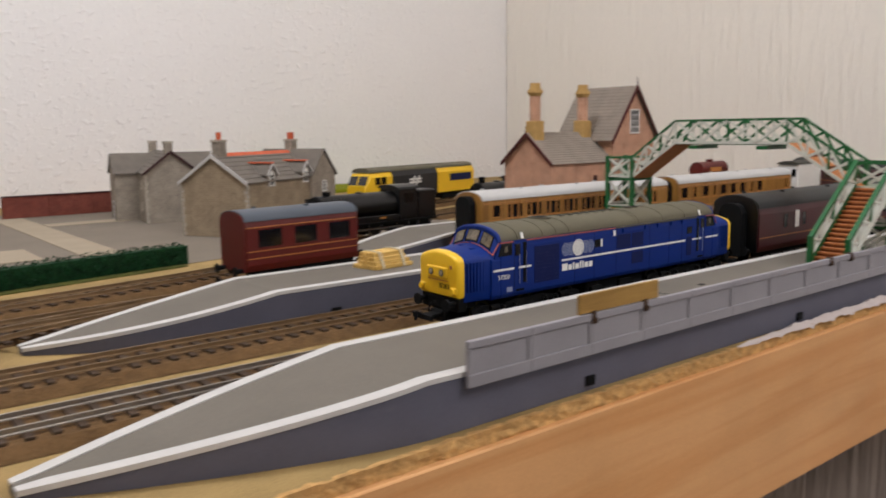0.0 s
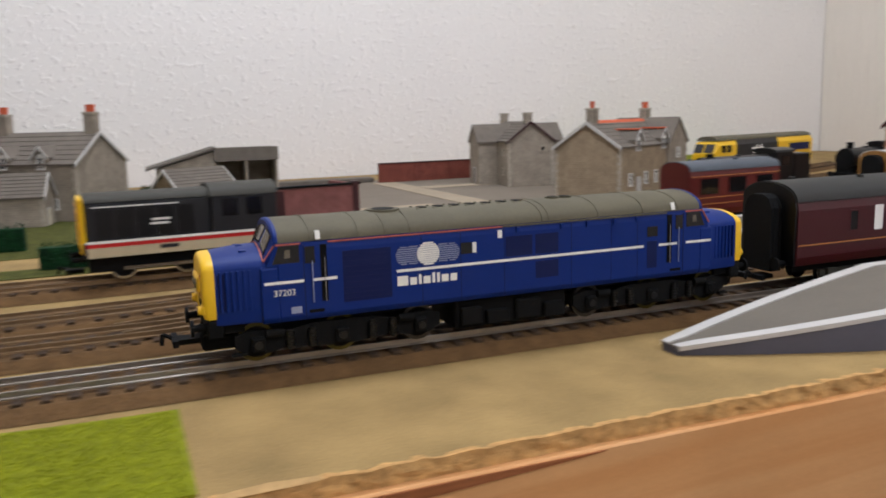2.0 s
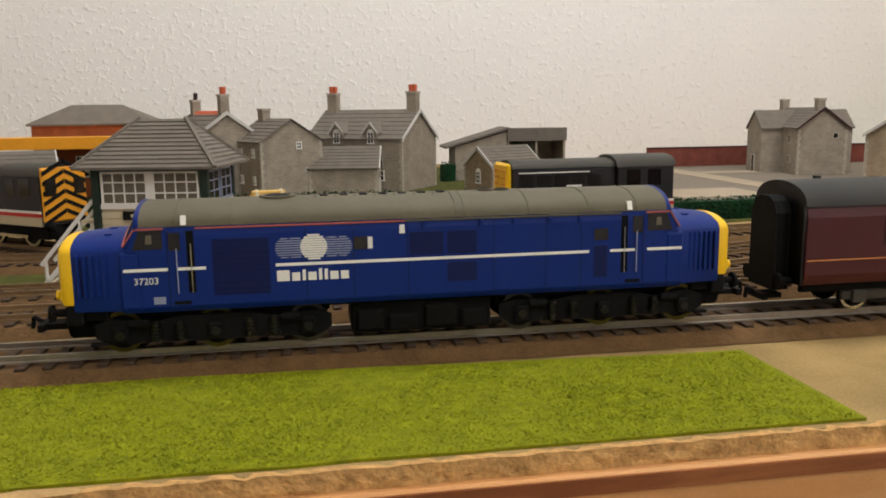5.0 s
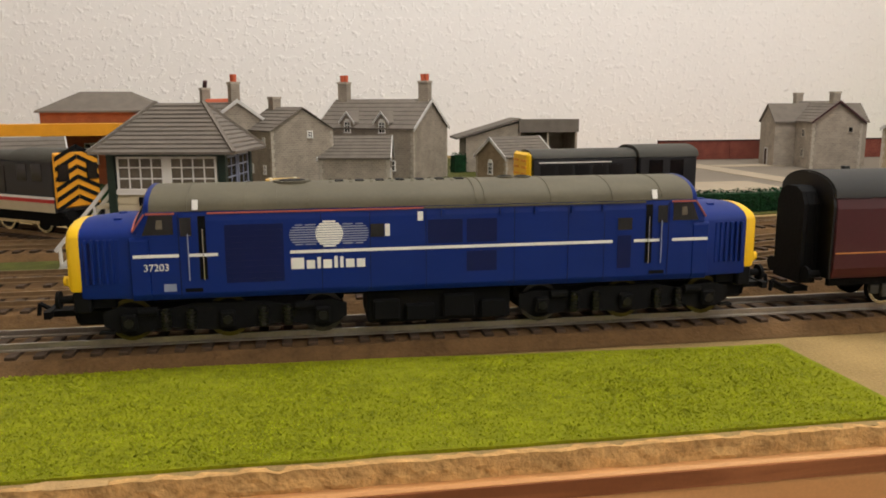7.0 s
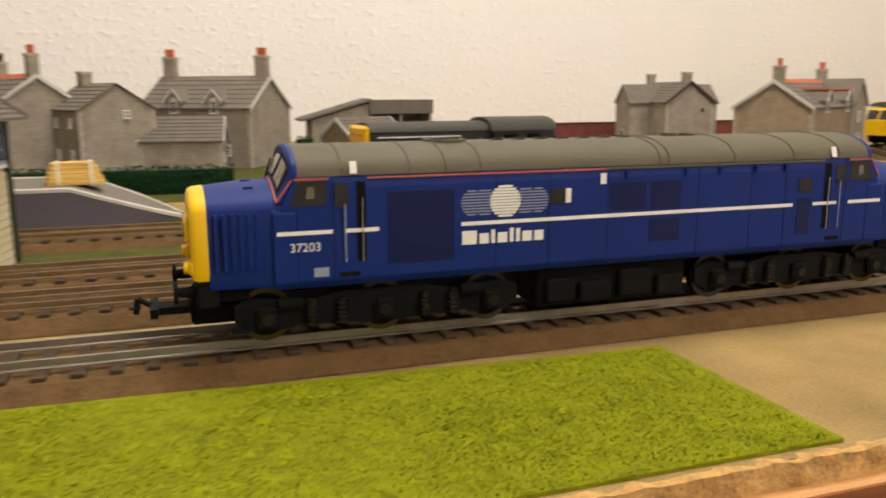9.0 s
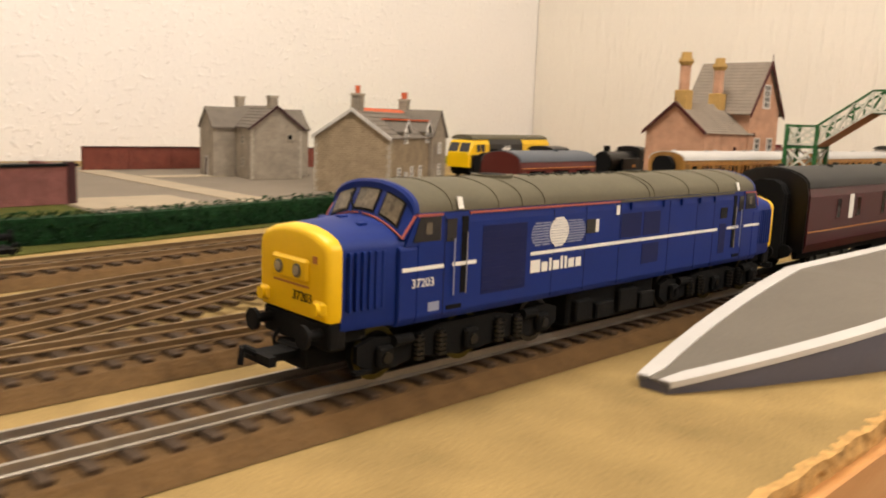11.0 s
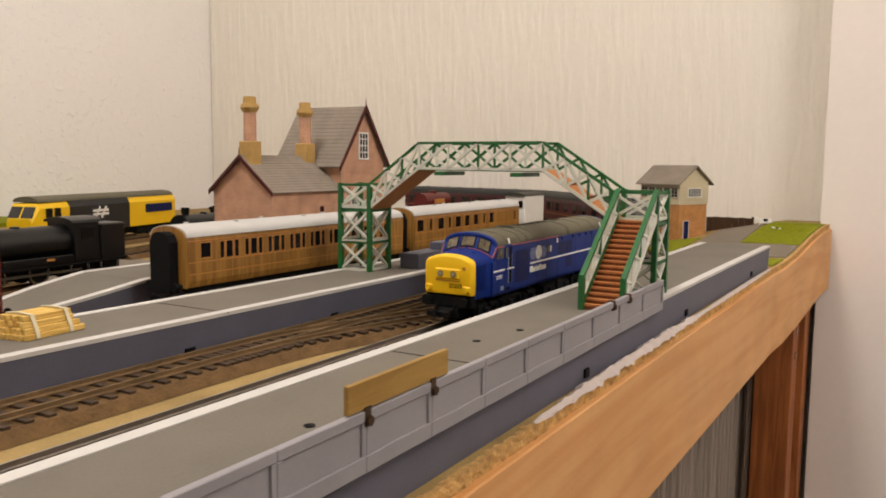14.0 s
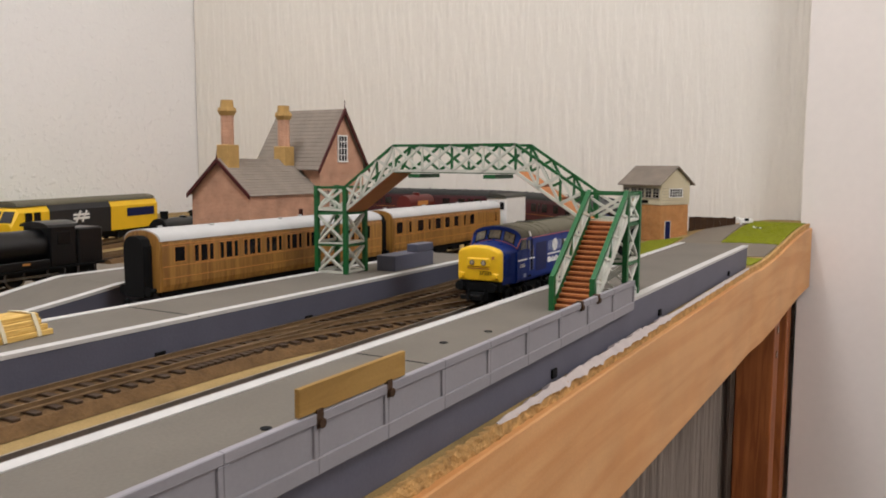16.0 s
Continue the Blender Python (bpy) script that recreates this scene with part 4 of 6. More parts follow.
        if side < 0:
            lettering("37203", 3.2, WHITE, body, pose(-94 * MM, (y - 0.12) * MM, 24.2 * MM, 90, 0, 0), "white running number")
    lettering("37203", 3.4, BLACK_GLOSS, ob, pose(-117.95 * MM, -0.6 * MM, 21.6 * MM, 90, 0, -90), "black running number")
    # frames, tank and bogies
    tank = part("fuel_tank", B((-23, 27, -13.2, 13.2, 2.4, 14)), BLACK, ob, "black fuel tank", bevel=0.8)
    for x0, x1, z0, z1 in ((-21, -12, 4, 11), (-10, 0, 3.4, 9), (3, 14, 4, 12), (16, 25, 3.4, 9.4)):
        for side in (-1, 1):
            part("equipment_box", B((x0, x1, *sorted((side * 13, side * 15.4)), z0, z1)), BLACK, tank, bevel=0.5)
    part("underframe", B((-111, 111, -11, 11, 12.6, 14.3)), BLACK, ob)
    for s in (-1, 1):
        c = s * 69
        bm = bmesh.new()
        for side in (-1, 1):
            a, b = sorted((side * 12.6, side * 14.2))
            prism(bm, [(c + x, z) for x, z in ((-39, 6), (-39, 10.4), (-34, 12), (-20, 10.6), (-11, 12.4), (11, 12.4), (20, 10.6), (34, 12), (39, 10.4), (39, 6), (35, 3.4), (27, 3.2), (20, 4.8), (5, 3.2), (-5, 3.2), (-20, 4.8), (-27, 3.2), (-35, 3.4))], a, b, "y")
        box(bm, c - 36, c + 36, -6, 6, 5.5, 9)
        bog = part("bogie", bm, BLACK, ob, "black bogie frame")
        for side in (-1, 1):
            for dx in (-31, 0, 31):
                part("axle_box", B((c + dx - 2.6, c + dx + 2.6, *sorted((side * 14, side * 16.2)), 4, 9.8)), BLACK, bog, bevel=0.7)
                bm = bmesh.new()
                rod(bm, (c + dx, side * 16, 6.9), (c + dx, side * 16.7, 6.9), 1.5, 12)
                part("axle_cap", bm, BLACK_GLOSS, bog)
            for dx in (-19.5, -11.5, 11.5, 19.5):
                bm = bmesh.new()
                for k in range(5):
                    rod(bm, (c + dx, side * 15, 4.4 + k * 1.25), (c + dx, side * 15, 5.2 + k * 1.25), 1.7, 10)
                rod(bm, (c + dx, side * 15, 4.0), (c + dx, side * 15, 11), 1.1, 8)
                part("spring", bm, BLACK_GLOSS, bog, "coil spring")
            for dx in (-25, 25):
                bm = bmesh.new()
                rod(bm, (c + dx - 3, side * 14.9, 10.4), (c + dx + 3, side * 14.9, 10.4), 1.5, 10)
                part("brake_cylinder", bm, BLACK, bog)
            part("footstep", B((c - s * -38 - 2.4, c - s * -38 + 2.4, *sorted((side * 13.4, side * 15.8)), 3.6, 4.4)), BLACK, bog)
        for dx in (-31, 0, 31):
            wheelset(ob, c + dx, 7.1, TYRE if dx * s < 0 else BRASS, 9.6)
    return ob


def coach(name, length, width, eave, top, side_mat, roof_mat, windows, label, lines=True, bogies=True, gangway=True, end_mat=None, group="", rim=STEEL, floor_z=12.0):
    """A carriage centred on its origin, rail top at z = 0. windows: (x, width, bottom, top, material)."""
    ob = thing(name, 0, 0, RAIL_TOP, 0, label, "coach", group)
    L, W = length / 2, width / 2
    bm = bmesh.new()
    prism(bm, [(-W + 1.4, floor_z), (-W, floor_z + 4), (-W, eave - 4), (-W + 0.9, eave), (W - 0.9, eave), (W, eave - 4), (W, floor_z + 4), (W - 1.4, floor_z)], -L, L)
    body = part("body", bm, side_mat, ob, bevel=0.25)
    bm = bmesh.new()
    prof = arch(W - 0.2, eave + 0.05, top, 12)
    loft(bm, [[(x, y, z) for y, z in prof] for x in (-L - 0.6, L + 0.6)])
    roof = part("roof", bm, roof_mat, ob, smooth=True)
    for i in range(int(length / 34)):
        x = -L + 18 + i * 34
        bm = bmesh.new()
        rod(bm, (x, 5 * (-1) ** i, top - 1), (x, 5 * (-1) ** i, top + 0.8), 1.6, 8)
        part("roof_vent", bm, roof_mat, roof)
    for s in (-1, 1):
        bm = bmesh.new()
        prism(bm, [(-W + 1, floor_z), (-W + 0.6, eave - 3)] + [(-y * 0.94, z - 0.6) for y, z in prof] + [(W - 0.6, eave - 3), (W - 1, floor_z)], s * (L + 0.15), s * (L + 1.1))
        end = part("end", bm, end_mat or BLACK_GLOSS, ob, "dark carriage end")
        if gangway:
            bm = bmesh.new()
            for k in range(4):
                prism(bm, [(-9 + 0.3 * (k % 2), 9), (-9 + 0.3 * (k % 2), eave - 3), (-6.5, eave + 1.5), (-3, eave + 3.2), (3, eave + 3.2), (6.5, eave + 1.5), (9 - 0.3 * (k % 2), eave - 3), (9 - 0.3 * (k % 2), 9)], s * (L + 1.1 + k * 1.6), s * (L + 1.1 + k * 1.6 + 1.5))
            part("gangway", bm, BLACK, end, "black corridor connection")
        coupling(ob, s * L, s)
    for side in (-1, 1):
        y = side * W
        for x, w, z0, z1, m in windows:
            a, b = sorted((y - side * 0.5, y + side * 0.12))
            win = part("window", B((x - w / 2, x + w / 2, a, b, z0, z1)), m, body)
            a, b = sorted((y - side * 0.4, y + side * 0.22))
            if m is WINDOW_DARK and lines:
                part("window_frame", B((x - w / 2 - 0.5, x + w / 2 + 0.5, a, b, z0 - 0.5, z0), (x - w / 2 - 0.5, x + w / 2 + 0.5, a, b, z1, z1 + 0.5), (x - w / 2 - 0.5, x - w / 2, a, b, z0, z1), (x + w / 2, x + w / 2 + 0.5, a, b, z0, z1)), LINING if side_mat is TEAK else side_mat, win)
        if lines:
            a, b = sorted((y - side * 0.3, y + side * 0.14))
            for z in lines if isinstance(lines, tuple) else (floor_z + 9.5,):
                part("lining", B((-L + 0.5, L - 0.5, a, b, z, z + 0.45)), LINING, body, "thin straw lining")
    part("solebar", B((-L + 2, L - 2, -13, -11, 8.5, 12), (-L + 2, L - 2, 11, 13, 8.5, 12)), BLACK, ob)
    if bogies:
        part("underframe_box", B((-26, -4, -12, 12, 4, 9), (8, 24, -11, 11, 4.5, 9)), BLACK, ob, bevel=0.5)
        for s in (-1, 1):
            c = s * (L - 44)
            bog = part("bogie", B((c - 24, c + 24, -12.6, -11, 4.5, 8), (c - 24, c + 24, 11, 12.6, 4.5, 8)), ROOF_GREY, ob, "grey bogie frame", bevel=0.3)
            for dx in (-17, 0, 17):
                for yy in (-13, 13):
                    part("axle_box", B((c + dx - 3, c + dx + 3, yy - 1, yy + 1, 3.5, 8.6)), ROOF_GREY, bog, bevel=0.3)
            for dx in (-17, 17):
                wheelset(ob, c + dx, 6.0, rim)
    else:
        for s in (-1, 1):
            wheelset(ob, s * (L - 20), 6.5, rim)
            part("axle_guard", B((s * (L - 20) - 5, s * (L - 20) + 5, -12.4, -11, 3, 9), (s * (L - 20) - 5, s * (L - 20) + 5, 11, 12.4, 3, 9)), BLACK, ob, bevel=0.3)
    return ob


D = WINDOW_DARK
brake_windows = [(-96, 4.5, 27, 36, D), (-80, 5.5, 26, 38, WHITE), (-70, 4.5, 27, 36, D), (-34, 4, 26, 38, D), (-26, 4, 28, 37, WHITE), (-20, 4, 26, 38, D), (2, 13, 26, 37, D), (24, 13, 26, 37, D), (46, 13, 26, 37, D), (68, 13, 26, 37, D), (90, 13, 26, 37, D), (108, 4, 26, 38, D), (121, 4, 26, 38, D)]
main_windows = [(x, 13, 26, 37, D) for x in (-112, -84, -56, -28, 0, 28, 56, 84, 112)] + [(x, 4, 26, 38, D) for x in (-98, -14, 70)]
LOCO = diesel()
COACHES = [coach("corridor_coach", 262, 35.5, 42, 51, MAROON, COACH_ROOF, w, l, True, group="train coaches") for w, l in (
    (brake_windows, "maroon model brake coach with grey roof behind the blue locomotive"), (main_windows, "maroon model corridor coach with grey roof in the train"), (main_windows, "maroon model corridor coach at the train's end"))]


def placed(ob, x, y, rz):
    ob.matrix_world = pose(x * MM, y * MM, RAIL_TOP * MM, 0, 0, rz)
    return ob


teak1 = [(-104, 8, 30, 39, D)] + [(x + d, w, 28.5, 39, D) for x in (-84, -62, -40, -18, 4, 26, 48, 70, 92) for d, w in ((-6.4, 3.4), (0, 5.6), (6.4, 3.4))]
teak2 = [(-98, 10, 29, 39, D), (-80, 4, 29, 39, D), (-62, 10, 29, 39, D), (-46, 4, 29, 39, D), (-30, 10, 29, 39, D), (-12, 9, 29, 39, D), (6, 9, 29, 39, D), (24, 4, 29, 39, D), (40, 9, 29, 39, D), (96, 3, 29, 39, D)]
placed(coach("teak_coach", 236, 33, 43, 50, TEAK, WHITE_ROOF, teak1, "teak panelled model coach with white roof at the bay platform", (20, 27.2, 40.5), group="teak coaches", end_mat=TEAK), 490.7, 174.8, 0)
placed(coach("teak_coach", 214, 33, 43, 50, TEAK, WHITE_ROOF, teak2, "varnished teak model saloon coach with white roof", (20, 27.2, 40.5), group="teak coaches", end_mat=TEAK), 735, 175, 0)
red_w = [(-26, 17, 27, 38, D), (1, 17, 27, 38, D), (28, 17, 27, 38, D)]
placed(coach("third_class_coach", 86, 31, 43.5, 50, CRIMSON, COACH_ROOF_BLUE, red_w, "crimson four-wheel model coach with straw lining on the bay line", (20, 24.5, 39.5), bogies=False, gangway=False, end_mat=CRIMSON), 213.9, 172.4, 5)


def shunter(x, y, rz, chevron, label):
    """Black six-wheel diesel shunter; the bonnet and its yellow end face -x."""
    ob = thing("diesel_shunter", x, y, RAIL_TOP, rz, label, "locomotive", "shunters")
    body = part("bonnet", B((-50, 18, -13, 13, 22, 44)), SHUNTER_BLACK, ob, "black bonnet", bevel=1.0)
    bm = bmesh.new()
    loft(bm, [[(k, a, b) for a, b in arch(13, 44, 49, 10)] for k in (-50, 18)])
    part("bonnet_roof", bm, ROOF_GREY, ob, smooth=True)
    cab = part("cab", B((18, 56, -16, 16, 22, 44)), SHUNTER_BLACK, ob, bevel=0.5)
    bm = bmesh.new()
    loft(bm, [[(k, a, b) for a, b in arch(16.4, 43.8, 51, 10)] for k in (17, 57)])
    part("cab_roof", bm, ROOF_GREY, ob, smooth=True)
    for side in (-1, 1):
        for x0, x1 in ((24, 33), (38, 47)):
            part("cab_window", B((x0, x1, side * 16 - 0.3, side * 16 + 0.3, 32, 42)), WINDOW_DARK, cab)
        part("handrail", bar(bmesh.new(), (-46, side * 13.8, 41.5), (0, side * 13.8, 41.5), 0.6, 0.6), WHITE, body)
        for x0 in (-45, -34, -23, -12, -1):
            part("bonnet_door", B((x0, x0 + 9, side * 13.2 - 0.2, side * 13.2 + 0.2, 24, 40)), BLACK_GLOSS, body)
        part("emblem", B((-16, -6, side * 13.5 - 0.2, side * 13.5 + 0.2, 30, 31.2), (-15, -5, side * 13.5 - 0.2, side * 13.5 + 0.2, 32.4, 33.6)), WHITE, body)
        part("white_band", B((-50.2, 56.2, side * 16.2 - 0.3, side * 16.2 + 0.3, 21.6, 23.0)), WHITE, ob)
        part("red_band", B((-50.2, 56.2, side * 16.2 - 0.3, side * 16.2 + 0.3, 19.4, 21.5)), RED, ob)
        part("beige_band", B((-50.2, 56.2, side * 16.2 - 0.3, side * 16.2 + 0.3, 13.8, 19.3)), BEIGE, ob)
        part("name_plate", B((-12, -2, side * 16.7 - 0.2, side * 16.7 + 0.2, 16.6, 18.6)), SHUNTER_BLACK, ob)
        part("coupling_rod", bar(bmesh.new(), (-32, side * 13, 6.5), (38, side * 13, 6.5), 1.0, 2.0), STEEL, ob)
    part("footplate", B((-52, 57, -16, 16, 13.8, 22)), SHUNTER_BLACK, ob, bevel=0.4)
    e = part("yellow_end", B((-53.5, -50.2, -13.2, 13.2, 15, 47.5)), YELLOW, ob, "yellow end", bevel=1.5)
    for z in range(18, 44, 4):
        for yy in (-8, 6):
            part("end_louvre", B((-54.0, -53.3, yy - 4, yy + 5, z, z + 1.4)), BLACK if z < 22 else CANOPY_YELLOW, e)
    if chevron:
        c = part("chevron_end", B((56.3, 58.0, -15.6, 15.6, 16, 49)), CANOPY_YELLOW, ob, "yellow and black chevron end", bevel=1.2)
        for k in range(6):
            for s in (-1, 1):
                bm = bmesh.new()
                z = 14 + k * 6
                loft(bm, [[(xx, s * a, b) for a, b in ((0.2, z + 7), (0.2, z + 9.6), (15, z + 0.6 + 2), (15, z))] for xx in (57.8, 58.3)])
                part("chevron", bm, BLACK, c)
        for s in (-1, 1):
            part("end_window", B((57.9, 58.7, s * 10 - 3.6, s * 10 + 3.6, 32, 42)), WINDOW_DARK, c)
    part("underframe", B((-50, 54, -11, 11, 5, 13.7)), BLACK, ob)
    for dx in (-32, 3, 38):
        wheelset(ob, dx, 8.0)
    coupling(ob, -52, -1)
    coupling(ob, 57, 1)
    return ob


shunter(-164.3, 198.5, 4, False, "black diesel shunter with red and beige bands beside the hedge")
shunter(-527.5, 267.5, -37, True, "black diesel shunter with striped chevron end on the yard line")


def big_diesel():
    ob = thing("freight_diesel", 621.6, 577.5, RAIL_TOP, 16, "yellow, black and grey freight diesel on the back siding", "locomotive")
    bm = bmesh.new()
    prism(bm, [(-17, 12), (-17.4, 40), (-14, 47), (14, 47), (17.4, 40), (17, 12)], -70, 30)
    part("body", bm, SHUNTER_BLACK, ob, "black body side")
    bm = bmesh.new()
    prism(bm, [(-17.2, 12), (-17.6, 40), (-14.2, 46), (14.2, 46), (17.6, 40), (17.2, 12)], 30.3, 122)
    rear = part("rear_cab", bm, YELLOW, ob, "yellow body end")
    part("word_bar", B((60, 114, -18.2, -17.3, 27, 37)), BLUE_DARK, rear)
    bm = bmesh.new()
    loft(bm, [[(-70, a, b) for a, b in ((-17.3, 12), (-17.5, 40), (-14, 46), (14, 46), (17.5, 40), (17.3, 12))], [(-112, a, b) for a, b in ((-17, 12), (-17, 40), (-14, 45), (14, 45), (17, 40), (17, 12))], [(-121, a, b) for a, b in ((-15, 12), (-15, 26), (-12, 30), (12, 30), (15, 26), (15, 12))]])
    cab = part("front_cab", bm, YELLOW, ob, "yellow cab")
    for y0, y1 in ((-14, -1), (1, 14)):
        bm = bmesh.new()
        loft(bm, [[(-121.4 + (z - 28) * 0.58 + o, yy, z) for yy, z in ((y0, 31), (y1, 31), (y1, 42), (y0, 42))] for o in (-1.0, 1.5)])
        part("windscreen", bm, WINDOW_DARK, cab)
    for x in (-104, -92):
        part("cab_window", B((x, x + 9, -17.9, 17.9, 31, 40)), WINDOW_DARK, cab)
    bm = bmesh.new()
    loft(bm, [[(x, a, b) for a, b in arch(15, 46.2, 52, 10)] for x in (-112, 121)])
    part("roof", bm, LOCO_ROOF, ob, smooth=True)
    for x0, z0, x1, z1 in ((-34, 30, -8, 30), (-34, 34, -8, 34), (-30, 26, -22, 38), (-20, 26, -12, 38)):
        part("emblem", bar(bmesh.new(), (x0, -17.7, z0), (x1, -17.7, z1), 0.6, 2.4), WHITE, ob)
    part("underframe", B((-116, 118, -12, 12, 6, 11.8)), BLACK, ob)
    for s in (-1, 1):
        part("bogie", B((s * 78 - 32, s * 78 + 32, -14, 14, 3, 10)), BLACK, ob, bevel=0.5)
        for dx in (-24, 0, 24):
            wheelset(ob, s * 78 + dx, 6.4)
    return ob


big_diesel()


def steam(x, y, rz, length, label, tank=False):
    """Black steam engine, chimney towards +x."""
    ob = thing("steam_locomotive", x, y, RAIL_TOP, rz, label, "locomotive", "steam engines")
    h = length / 2
    bm = bmesh.new()
    rod(bm, (-h * 0.3, 0, 29), (h * 0.95, 0, 29), 12, 20)
    part("boiler", bm, BLACK_GLOSS, ob, "satin black boiler", smooth=True)
    bm = bmesh.new()
    rod(bm, (h * 0.95, 0, 29), (h * 0.99, 0, 29), 11, 20)
    part("smokebox_door", bm, BLACK, ob)
    bm = bmesh.new()
    rod(bm, (h * 0.78, 0, 36), (h * 0.78, 0, 47 if tank else 44), 3.2, 14, 3.8)
    part("chimney", bm, BLACK, ob, smooth=True)
    bm = bmesh.new()
    rod(bm, (h * 0.25, 0, 35), (h * 0.25, 0, 42), 4.5, 14, 3.0)
    part("dome", bm, BLACK_GLOSS, ob, smooth=True)
    cab = part("cab", B((-h * 0.62, -h * 0.3, -15, 15, 14, 43)), BLACK_GLOSS, ob, bevel=0.5)
    bm = bmesh.new()
    loft(bm, [[(k, a, b) for a, b in arch(15.6, 43, 47, 8)] for k in (-h * 0.66, -h * 0.26)])
    part("cab_roof", bm, BLACK_GLOSS, ob, smooth=True)
    for s in (-1, 1):
        part("cab_window", B((-h * 0.54, -h * 0.38, s * 15 - 0.4, s * 15 + 0.4, 30, 39)), WINDOW_DARK, cab)
        part("side_tank" if tank else "splasher", B((-h * 0.28, h * 0.55, s * 14 - 1.5, s * 14 + 1.5, 14, 34 if tank else 20)), BLACK_GLOSS, ob, bevel=0.6)
        part("emblem", B((-2, 4, s * 15.6 - 0.2, s * 15.6 + 0.2, 24 if tank else 17, 27 if tank else 18.6)), LINING, ob)
        part("connecting_rod", bar(bmesh.new(), (-h * 0.4, s * 12.5, 8), (h * 0.6, s * 12.5, 8), 1.0, 2.0), STEEL, ob)
    part("tender" if not tank else "bunker", B((-h, -h * 0.66, -14, 14, 12, 34 if tank else 41)), BLACK_GLOSS, ob, bevel=1.2)
    part("running_plate", B((-h, h, -15, 15, 12, 13.8)), BLACK, ob)
    part("buffer_beam", B((h - 1, h + 1.5, -15, 15, 6, 15)), BLACK, ob)
    part("smokebox_saddle", B((h * 0.6, h * 0.97, -10, 10, 12, 22)), BLACK, ob)
    for s in (-1, 1):
        part("cylinder", B((h * 0.62, h * 0.9, s * 14 - 3, s * 14 + 3, 4, 13)), BLACK, ob, bevel=1.0)
        if not tank:
            part("smoke_deflector", B((h * 0.62, h * 0.98, s * 14 - 0.5, s * 14 + 0.5, 14, 38)), BLACK_GLOSS, ob)
    part("frame", B((-h + 2, h - 2, -8, 8, 5, 12)), BLACK, ob)
    for k in (-0.8, -0.4, 0.1, 0.6):
        wheelset(ob, h * k, 8.5)
    coupling(ob, h, 1)
    return ob


steam(384, 327, 184, 136, "plain black model steam locomotive behind the back platform")
steam(576.2, 352.5, 183, 86, "small black tank engine beside the station house", True)

van = thing("brake_van", 886, 172, RAIL_TOP, 0, "white model brake van at the end of the teak coaches", "wagon")
part("body", B((-26, 26, -12.5, 12.5, 10, 53)), WHITE, van, bevel=0.4)
for yy in (-7, 7):
    part("end_window", B((-26.8, -25.8, yy - 2.5, yy + 2.5, 40, 48)), WINDOW_DARK, van)
bm = bmesh.new()
loft(bm, [[(k, a, b) for a, b in arch(13.1, 53, 57, 8)] for k in (-28, 28)])
part("roof", bm, ROOF_GREY, van, smooth=True)
part("underframe", B((-28, 28, -12, 12, 7, 12)), BLACK, van)
for dx in (-16, 16):
    wheelset(van, dx, 6.4)

tankw = thing("tank_wagon", 991.9, 361.2, RAIL_TOP, 2, "dark red model tank wagon on the siding behind the coaches", "wagon")
bm = bmesh.new()
rod(bm, (-34, 0, 37), (34, 0, 37), 11, 20)
part("barrel", bm, CRIMSON, tankw, smooth=True)
bm = bmesh.new()
rod(bm, (0, 0, 46), (0, 0, 51), 5, 14)
part("filler_dome", bm, CRIMSON, tankw, smooth=True)
part("name_panel", B((-14, 14, -11.6, -10.6, 34, 40)), LINING, tankw)
for dx in (-24, 24):
    part("saddle", B((dx - 4, dx + 4, -9, 9, 14.4, 31)), CRIMSON, tankw)
part("chassis", B((-38, 38, -11, 11, 10, 14.4)), BLACK, tankw)
for dx in (-20, 20):
    wheelset(tankw, dx, 6.4)
flat = thing("flat_wagon", 1081.5, 365.7, RAIL_TOP, 0, "low brown model flat wagon behind the tank wagon", "wagon")
part("deck", B((-42, 42, -14, 14, 13, 18)), MAROON_DARK, flat, bevel=0.4)
part("stanchion", B((-41, -39, -14, 14, 18, 22)), BLACK, flat)
part("chassis", B((-38, 38, -10, 10, 8, 13)), BLACK, flat)
for dx in (-24, 24):
    wheelset(flat, dx, 6.4)
dark = thing("open_wagon", 719.1, 349, RAIL_TOP, 0, "dark model wagon beside the station house", "wagon")
part("body", B((-34, 34, -15, 15, 12, 34)), BLACK_GLOSS, dark, bevel=0.5)
part("chassis", B((-32, 32, -10, 10, 6, 12)), BLACK, dark)
for dx in (-20, 20):
    wheelset(dark, dx, 6.4)


